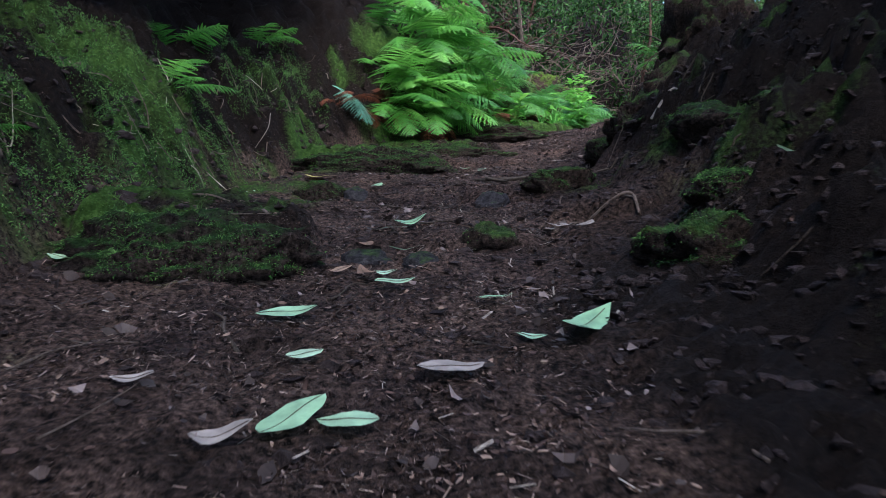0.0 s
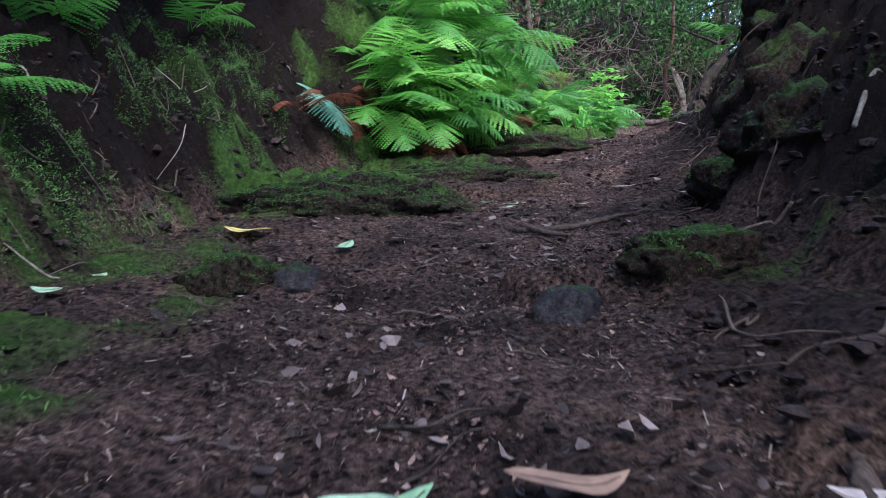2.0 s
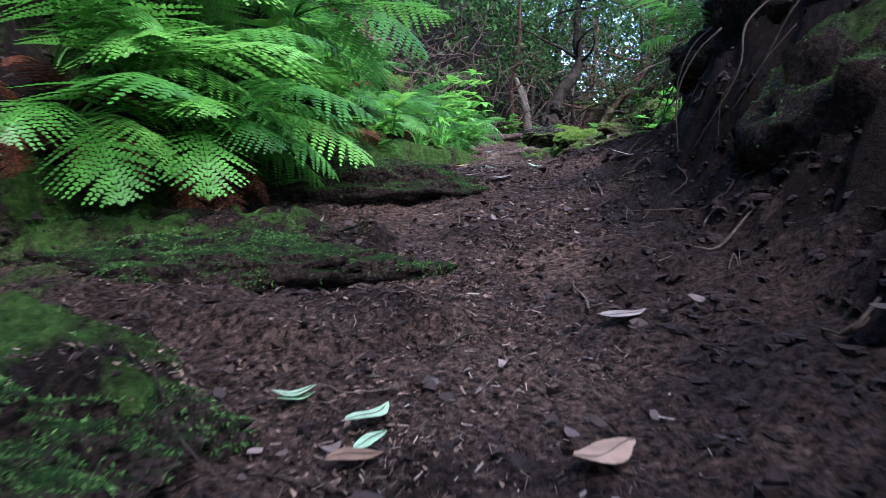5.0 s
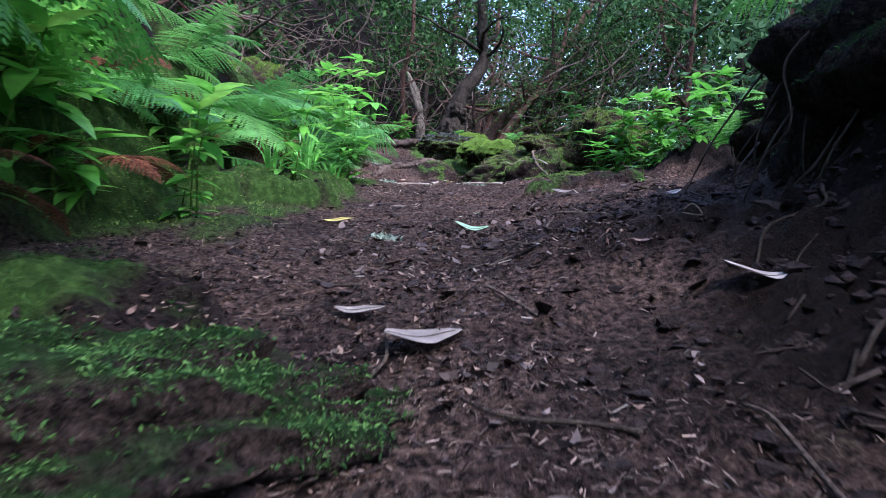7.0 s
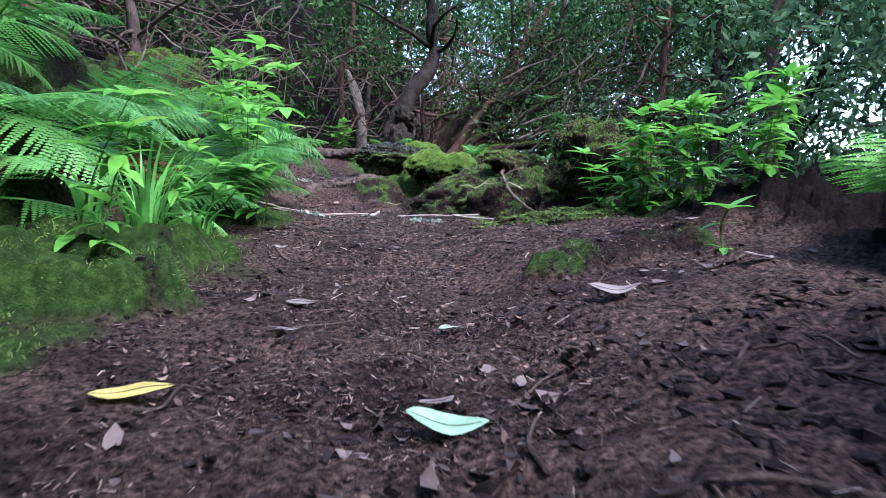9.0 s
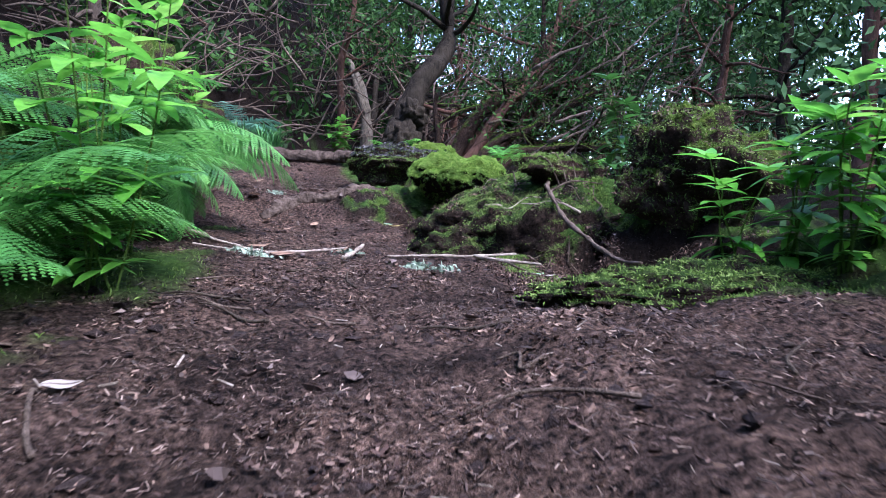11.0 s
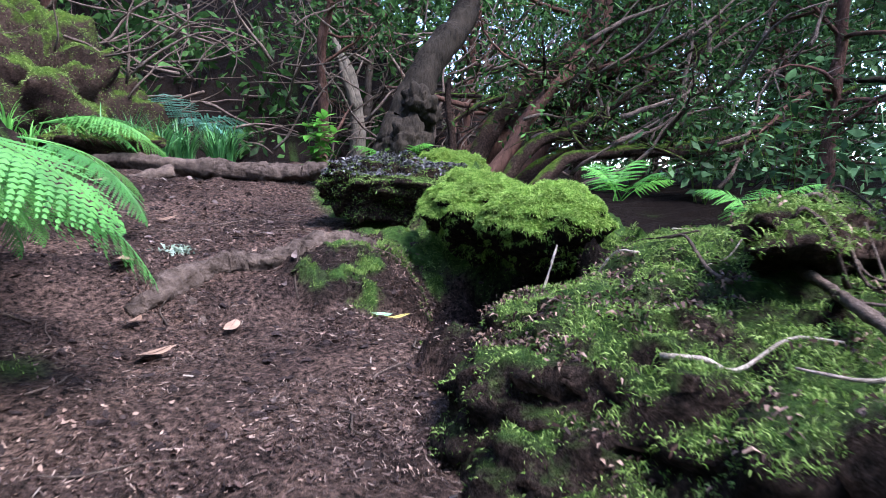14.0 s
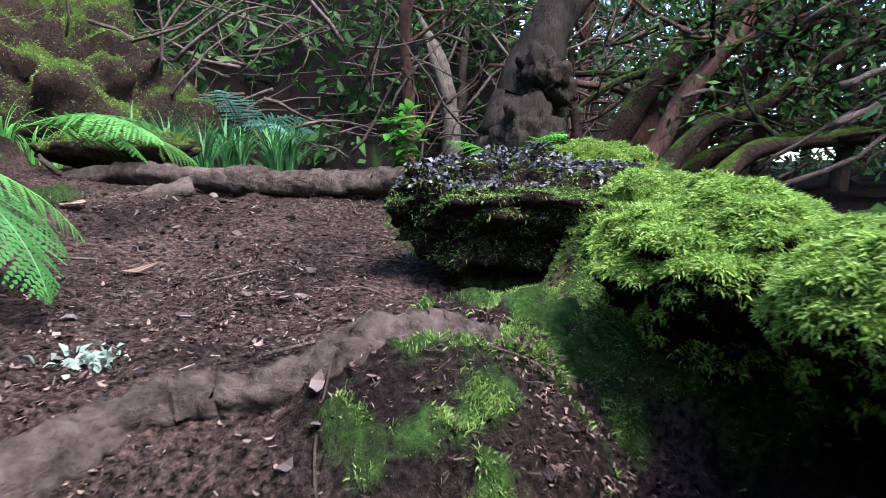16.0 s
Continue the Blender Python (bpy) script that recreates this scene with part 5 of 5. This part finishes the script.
def clods(name, label, count, size, u0, u1, v0, v1, seed, mat, flat=0.7, detail=1):
    """Crumbs, clods and root knots pressed into the soil."""
    rng = np.random.default_rng(seed)
    bm = bmesh.new()
    bmesh.ops.create_icosphere(bm, subdivisions=detail, radius=1)
    base = np.array([tuple(q.co) for q in bm.verts])
    tri = np.array([[q.index for q in f.verts] for f in bm.faces])
    bm.free()
    v = rng.uniform(v0, v1, count)
    x = line_x(v) + rng.uniform(u0, u1, count)
    z = height(x, v)
    s = size * (0.35 + rng.random(count) ** 2.5 * 1.6)
    k = 1 + rng.normal(0, 0.42, (count, len(base)))
    p = base[None] * k[..., None] * (s[:, None, None] * np.stack([1 + 0.5 * rng.random(count), 0.8 + 0.4 * rng.random(count), flat * np.ones(count)], 1)[:, None, :])
    a = rng.uniform(0, 6.28, count)[:, None]
    px, py = p[..., 0] * np.cos(a) - p[..., 1] * np.sin(a), p[..., 0] * np.sin(a) + p[..., 1] * np.cos(a)
    verts = np.stack([px + x[:, None], py + v[:, None], p[..., 2] - (s * 0.1)[:, None] + z[:, None]], 2).reshape(-1, 3)
    faces = (tri[None] + (np.arange(count) * len(base))[:, None, None]).reshape(-1, 3)
    return tagged(mesh_object(name, verts, faces, mat, None, label, False, None, "stuff"), category="soil")


clods("bank_clods", "black earth clods and root knots with moss on the left bank", 4500, 0.028, -5.0, -2.0, 1.5, 16, 1, CRUMB)
clods("bank_clods", "black earth clods and root knots on the right bank", 9000, 0.021, 0.8, 4.2, 1.5, 19, 2, CRUMB)
clods("soil_crumbs", "dark crumbs of soil and small stones on the path", 5000, 0.022, -2.3, 2.0, 1.3, 35, 4, CRUMB, 0.7, 1)


def bank_moss():
    rng = np.random.default_rng(18)
    n = 210000
    y = rng.uniform(2.5, 14.5, n)
    x = line_x(y) - rng.uniform(2.1, 5.4, n)
    z, u, v, dl, dr = rough_height(x, y)
    ok = (fbm(x, y, 1.3, 3, 91) + 0.4 * fbm(x, y, 5, 2, 93) > np.where(y < 9, -0.08, 0.07)) & (dl > 0.02)
    p = np.stack([x[ok], y[ok], z[ok] + rng.uniform(0, 0.1, ok.sum())], 1)
    nor = np.tile((0.75, -0.35, 0.55), (len(p), 1))
    vv, ff = shoots(p, nor, rng, 0.032, 0.0028, 1.2, 1.0)
    tagged(mesh_object("bank_moss", vv, ff, MOSS_BANK, None, "shaggy green moss hanging down the earth bank", False, None, "stuff"), category="moss")


bank_moss()


def ground_moss():
    rng = np.random.default_rng(8)
    n, extra = 480000, 420000
    y = np.concatenate([1.0 + 36 * rng.random(n), 22.5 + 9.5 * rng.random(extra)])
    x = line_x(y) + np.concatenate([rng.uniform(-4.0, 4.0, n), rng.uniform(0.2, 2.6, extra)])
    n += extra
    z, u, v, dl, dr = rough_height(x, y)
    m = moss_cover(x, y, u, v, dl, dr)
    ok = rng.random(n) < smooth((m - 0.42) * 3.2)
    x, y, z, v = x[ok], y[ok], z[ok], v[ok]
    # before station 17 the shoots take the copy coloured for shade
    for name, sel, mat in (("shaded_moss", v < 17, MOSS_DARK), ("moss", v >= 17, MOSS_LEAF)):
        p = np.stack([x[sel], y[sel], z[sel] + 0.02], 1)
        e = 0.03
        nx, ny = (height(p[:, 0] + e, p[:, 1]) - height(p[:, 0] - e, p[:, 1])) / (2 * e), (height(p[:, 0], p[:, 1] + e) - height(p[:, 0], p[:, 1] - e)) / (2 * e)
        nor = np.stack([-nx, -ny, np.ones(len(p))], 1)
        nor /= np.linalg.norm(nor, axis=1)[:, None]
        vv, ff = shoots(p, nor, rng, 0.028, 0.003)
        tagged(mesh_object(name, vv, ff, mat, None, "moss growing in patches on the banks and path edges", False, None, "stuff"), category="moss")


ground_moss()


TREES_OF_FACES = [BVHTree.FromPolygons(v, f) for v, f in SOLIDS if max(q.y for q in v) > 23 and min(q.y for q in v) < 34]


def top_z(x, y):
    """Height of the highest ground, stone or mound at a place, and its normal."""
    z, nor = ground_z(x, y), Vector((0, 0, 1))
    for t in TREES_OF_FACES:
        hit = t.ray_cast(Vector((x, y, 12)), Vector((0, 0, -1)))
        if hit[0] is not None and hit[0].z > z:
            z, nor = hit[0].z, hit[1]
    return z, nor


def slope_cover():
    """Broken moss carpet, dead leaves and twigs over the slope beside the path."""
    rng = np.random.default_rng(28)
    n = 26000
    y = rng.uniform(23.8, 33, n)
    x = line_x(y) + rng.uniform(0.9, 3.4, n)
    patch = fbm(x, y, 2.2, 4, 95) + 0.6 * fbm(x, y, 7, 2, 97)
    hollow = ((x > 8.15) & (x < 8.75) & (y > 28.9) & (y < 30.6)) | (((x - 8.3) / 0.75) ** 2 + ((y - 24.75) / 0.8) ** 2 < 1)
    u = x - line_x(y)
    green = (patch > -0.06) & ~hollow & (u > 1.05)
    z = height(x, y)
    pts, nor = np.stack([x, y, z], 1), np.tile((-0.3, -0.2, 0.9), (n, 1))
    for i in range(n):
        for t in TREES_OF_FACES:
            hit = t.ray_cast(Vector((x[i], y[i], 12)), Vector((0, 0, -1)))
            if hit[0] is not None and hit[0].z > pts[i, 2]:
                pts[i, 2], nor[i] = hit[0].z, tuple(hit[1])
    mound = (x > 8.2) & (y > 28.8) & (pts[:, 2] > 4.0)
    green = green & ~mound
    p, q = np.repeat(pts[green], 6, 0), np.repeat(nor[green], 6, 0)
    p = p + rng.normal(0, 0.022, p.shape) * (1, 1, 0.35)
    vv, ff = shoots(p + (0, 0, 0.008), q, rng, 0.03, 0.0025, 0.8, 0.9)
    tagged(mesh_object("slope_moss", vv, ff, MOSS_LEAF, None, "broken green moss carpet on the slope beside the path", False, None, "stuff"), category="moss")
    bare = (~green | (rng.random(n) < 0.12)) & ~mound
    vv, ff = shoots(np.repeat(pts[bare], 2, 0) + rng.normal(0, 0.03, (2 * bare.sum(), 3)) * (1, 1, 0.2) + (0, 0, 0.012), np.repeat(nor[bare], 2, 0), rng, 0.04, 0.0065, 1.0, 2.4)
    tagged(mesh_object("slope_litter", vv, ff, LITTER, None, "brown leaf litter between the moss on the slope", False, None, "stuff"), category="litter")


slope_cover()

r = random.Random(61)
for i in range(46):
    y = r.uniform(24.2, 28.2)
    x = float(line_x(y)) + r.uniform(1.1, 2.9)
    a, ln = r.uniform(0, 2 * math.pi), r.uniform(0.25, 0.75)
    s, raw = Shape(), []
    for k in range(5):
        px, py = x + math.cos(a) * ln * (k / 4 - 0.5) + r.uniform(-0.03, 0.03), y + math.sin(a) * ln * (k / 4 - 0.5) + r.uniform(-0.03, 0.03)
        raw.append((px, py, top_z(px, py)[0] + r.uniform(0.012, 0.06)))
    if max(q[2] for q in raw) - min(q[2] for q in raw) > 0.4:
        continue
    line = bend(raw, 5)
    w = r.uniform(0.005, 0.014)
    s.tube(line, taper((w, w * 0.8, w * 0.4), len(line)), 6, 0.15, r)
    tagged(s.object("stick", r.choice((TWIG, TWIG, ROOT, DEADWOOD))), "thin bare twig lying on the mossy slope", "stick", "sticks")


# ---- single fallen leaves, sticks and lichen ----
def fallen_leaf(place, length, turn, mat, label, seed, wide=0.36, curl=0.5, tilt=8, name="fallen_leaf", group="fallen leaves"):
    rng = random.Random(seed)
    s = Shape()
    vs, fs, n = [], [], 9
    for i in range(n + 1):
        t = i / n
        w = length * wide * 0.5 * math.sin(math.pi * min(0.995, max(0.005, t)) ** 0.85) ** 0.8 * (1 + rng.uniform(-0.1, 0.1))
        c = Vector((length * (t - 0.5), length * 0.09 * math.sin(3 * t + seed), length * (curl * 0.5 * (2 * t - 1) ** 2 + 0.025 * math.sin(7 * t + 2 * seed))))
        e = w * 0.35 * curl
        vs += [c + Vector((0, -w, e)), c + Vector((0, -w * 0.5, e * 0.3)), c, c + Vector((0, w * 0.5, e * 0.3)), c + Vector((0, w, e))]
    for i in range(n):
        for k in range(4):
            a = i * 5 + k
            fs.append((a, a + 1, a + 6, a + 5))
    s.add(vs, fs)
    ob = empty(name, label, "leaf", place, group)
    s.object("blade", mat, ob)
    rib = Shape()
    rib.tube([Vector(vs[i * 5 + 2]) + Vector((0, 0, 0.002)) for i in range(n)] + [Vector(vs[n * 5 + 2]) + Vector((length * 0.12, 0, -0.005))], taper((0.001, 0.0022), n + 1), 4)
    rib.object("stalk", TWIG, ob)
    ob.matrix_basis = pose(place[0], place[1], place[2] + length * wide * 0.12, rng.uniform(1, 8), 0, 0) @ pose(0, 0, 0, tilt * rng.uniform(-1, 1), tilt * rng.uniform(-1, 1), turn)
    return ob


GREEN, PALE, BROWN, YELLOW = "pale green fallen leaf lying curled on the soil", "bleached grey-white fallen leaf on the soil", "brown dry fallen leaf on the soil", "yellow fallen leaf on the soil"
K = {"g": (LEAF_GREEN, GREEN), "p": (LEAF_PALE, PALE), "b": (LEAF_BROWN, BROWN), "y": (LEAF_YELLOW, YELLOW)}
FALLEN = """-2.05,4.5,.3,150,g -.5,3.8,.3,175,g .53,4.0,.2,10,g .95,3.55,.42,60,g -.2,2.78,.34,75,g .33,3.15,.28,30,p -.84,2.92,.18,175,p -.39,2.6,.2,10,p -.02,2.8,.22,170,g
-.02,4.3,.24,25,g 1.08,5.85,.22,10,p 1.28,5.75,.2,60,p 1.0,5.75,.16,100,p -.12,4.7,.14,5,g -.38,4.6,.18,40,b -.2,4.55,.25,120,b .67,3.45,.14,170,g -.29,3.3,.17,50,g .4,6.05,.36,20,b
-.05,5.7,.26,15,g -.18,5.85,.3,175,g -.32,5.35,.24,95,b -.04,5.1,.22,20,g -2.1,7.8,.16,20,g -2.15,8.4,.18,150,g -.78,9.5,.16,160,g -.82,9.5,.26,60,g -.4,9.55,.22,10,b .28,9.2,.2,20,p
-1.64,9.7,.4,0,y 1.9,12.28,.26,10,p 2.6,11.4,.34,30,p 1.22,11.0,.26,15,b .56,11.3,.15,30,g .33,11.7,.14,5,g -1.75,12.95,.4,130,p -1.6,13.0,.2,40,p .57,11.5,.2,40,g .32,11.75,.18,5,g
2.1,10.6,.24,0,p .5,11.2,.18,0,b 2.33,15.95,.3,8,p 2.2,16.35,.22,-25,p 3.6,15.7,.28,-15,p 3.34,17.05,.2,5,p 3.5,20.1,.18,170,p 3.81,18.95,.2,20,p 3.72,18.7,.28,-20,g 2.79,19.35,.28,0,y
3.72,20.6,.2,-30,p 5.0,19.4,.26,-40,p 4.9,17.8,.32,5,p 4.3,19.85,.14,0,g 4.06,22.7,.14,0,p 7.91,29.58,.24,15,y 7.8,29.6,.16,170,g 5.48,27.0,.24,0,b 6.25,26.75,.24,20,b 5.55,26.2,.3,15,b
6.05,29.7,.2,60,b 6.17,29.1,.3,45,b 6.67,29.55,.22,80,b 5.97,30.45,.3,90,b 8.8,27.4,.26,10,p 7.26,31.8,.18,20,p 8.75,31.55,.2,60,g 5.8,32.65,.2,10,g 6.4,32.6,.24,25,b 5.7,34.2,.28,150,b
8.0,25.7,.2,0,p 7.1,24.2,.15,0,p 7.4,24.0,.18,10,p 7.3,24.65,.18,30,g 6.6,20.5,.22,0,p 6.0,19.4,.2,-10,p -2.7,8.9,.2,60,p -2.75,7.0,.3,110,p -2.4,12.0,.3,100,b 2.6,7.15,.22,10,g 2.5,5.0,.26,5,g"""
for i, item in enumerate(FALLEN.split()):
    x, y, ln, turn, kind = item.split(",")
    x, y, ln = float(x), float(y), float(ln)
    mat, text = K[kind]
    fallen_leaf((x, y, ground_z(x, y) + 0.03), ln, float(turn), mat, text, 500 + i, 0.4 + 0.16 * (i % 3) / 2, 0.05 + 0.2 * (i % 4) / 3)


def stick(pts, r, mat, label, seed, name="stick"):
    s = Shape()
    line = bend([(x, y, ground_z(x, y) + h) for x, y, h in pts], 5)
    s.tube(line, taper((r, r * 0.85, r * 0.5), len(line)), 6, 0.12, random.Random(seed))
    return tagged(s.object(name, mat), label, "stick", "sticks")


r = random.Random(44)
for i in range(150):
    v = 1.6 + 33 * i / 149
    u = r.uniform(-2.0, 2.0)
    x, y = float(line_x(v)) + u, v
    a, ln = r.uniform(0, math.pi), r.uniform(0.2, 0.6)
    dx, dy = math.cos(a) * ln / 2, math.sin(a) * ln / 2
    stick([(x - dx, y - dy, 0.02), (x - dx * 0.3 + r.uniform(-0.06, 0.06), y - dy * 0.3 + r.uniform(-0.06, 0.06), 0.015), (x + dx * 0.4 + r.uniform(-0.05, 0.05), y + dy * 0.4 + r.uniform(-0.05, 0.05), 0.03), (x + dx, y + dy, 0.015)], r.uniform(0.004, 0.011), r.choice((TWIG, TWIG, BARK_DARK, ROOT)), "thin dry stick lying on the soil", i)
for i in range(110):
    y = 3.5 + 11 * r.random()
    x = -2.35 - 1.1 * r.random()
    a, ln = r.uniform(0.9, 2.2), r.uniform(0.35, 0.95)
    dx, dy = math.cos(a) * ln / 2, 0.25 * r.uniform(-1, 1)
    stick([(x + dx * 0.3, y - dy, 0.02), (x, y, 0.07), (x - dx * 0.3 - 0.15, y + dy, 0.04)], r.uniform(0.003, 0.009), r.choice((TWIG, TWIG, TWIG, DEADWOOD)), "thin dry root hanging on the bank", 100 + i, "hanging_root")
for i in range(60):
    v = r.choice((r.uniform(11.5, 19.5), r.uniform(3.5, 12)))
    u0 = r.uniform(1.0, 2.8)
    x0, y0, z0 = at_line(v, u0)
    x1, y1, z1 = at_line(v + r.uniform(-0.6, 0.6), u0 + r.uniform(-0.7, 0.3))
    pts = [(x0 + (x1 - x0) * k / 5 + r.uniform(-0.1, 0.1), y0 + (y1 - y0) * k / 5 + r.uniform(-0.1, 0.1), r.uniform(-0.03, 0.06)) for k in range(6)]
    stick(pts, r.uniform(0.004, 0.014), r.choice((TWIG, ROOT, BARK_DARK)), "thin dark root creeping down the earth bank", 600 + i, "creeping_root")
stick([(7.1, 30.9, 0.03), (7.6, 31.1, 0.04), (8.1, 31.5, 0.05), (8.5, 31.6, 0.08)], 0.009, TWIG, "thin pale twig lying on the soil", 301)
stick([(2.5, 8.6, 0.05), (2.8, 8.95, 0.12), (3.0, 9.2, 0.1)], 0.018, DEADWOOD, "pale broken stick on the bank", 300)
for i in range(18):
    y = 13.2 + 4.6 * r.random()
    x = float(line_x(y)) + 1.7 + 0.5 * r.random()
    z = 3.0 + 0.9 * r.random()
    s = Shape()
    line = bend([(x + 0.35, y + 0.1, z + 0.25), (x + 0.05, y, z), (x - 0.1, y + r.uniform(-0.2, 0.2), z - 0.35), (x - 0.15 + r.uniform(-0.15, 0.1), y + r.uniform(-0.3, 0.3), z - r.uniform(0.6, 0.95))], 5)
    s.tube(line, taper((0.01, 0.007, 0.004), len(line)), 6, 0.12, random.Random(i))
    tagged(s.object("hanging_root", BARK_DARK), "thin root hanging from the dark mound", "root", "hanging roots")
for i, (x, y) in enumerate(((6.3, 26.75), (5.2, 26.3), (6.45, 25.2), (2.9, 18.35), (5.3, 26.0), (6.6, 25.0), (6.4, 30.9))):
    rg = np.random.default_rng(i)
    n = 90
    a = rg.uniform(0, 2 * math.pi, n)
    q = np.abs(rg.normal(0, 0.06, n))
    px, py = x + np.cos(a) * q * 1.5, y + np.sin(a) * q
    p = np.stack([px, py, height(px, py) + 0.02], 1)
    vv, ff = shoots(p, np.tile((0, 0, 1.0), (n, 1)), rg, 0.05, 0.012, 0.8, 1.2)
    tagged(mesh_object("lichen", vv, ff, LICHEN, None, "tuft of grey-green lichen on the soil", False, None, "stuff"), category="lichen")
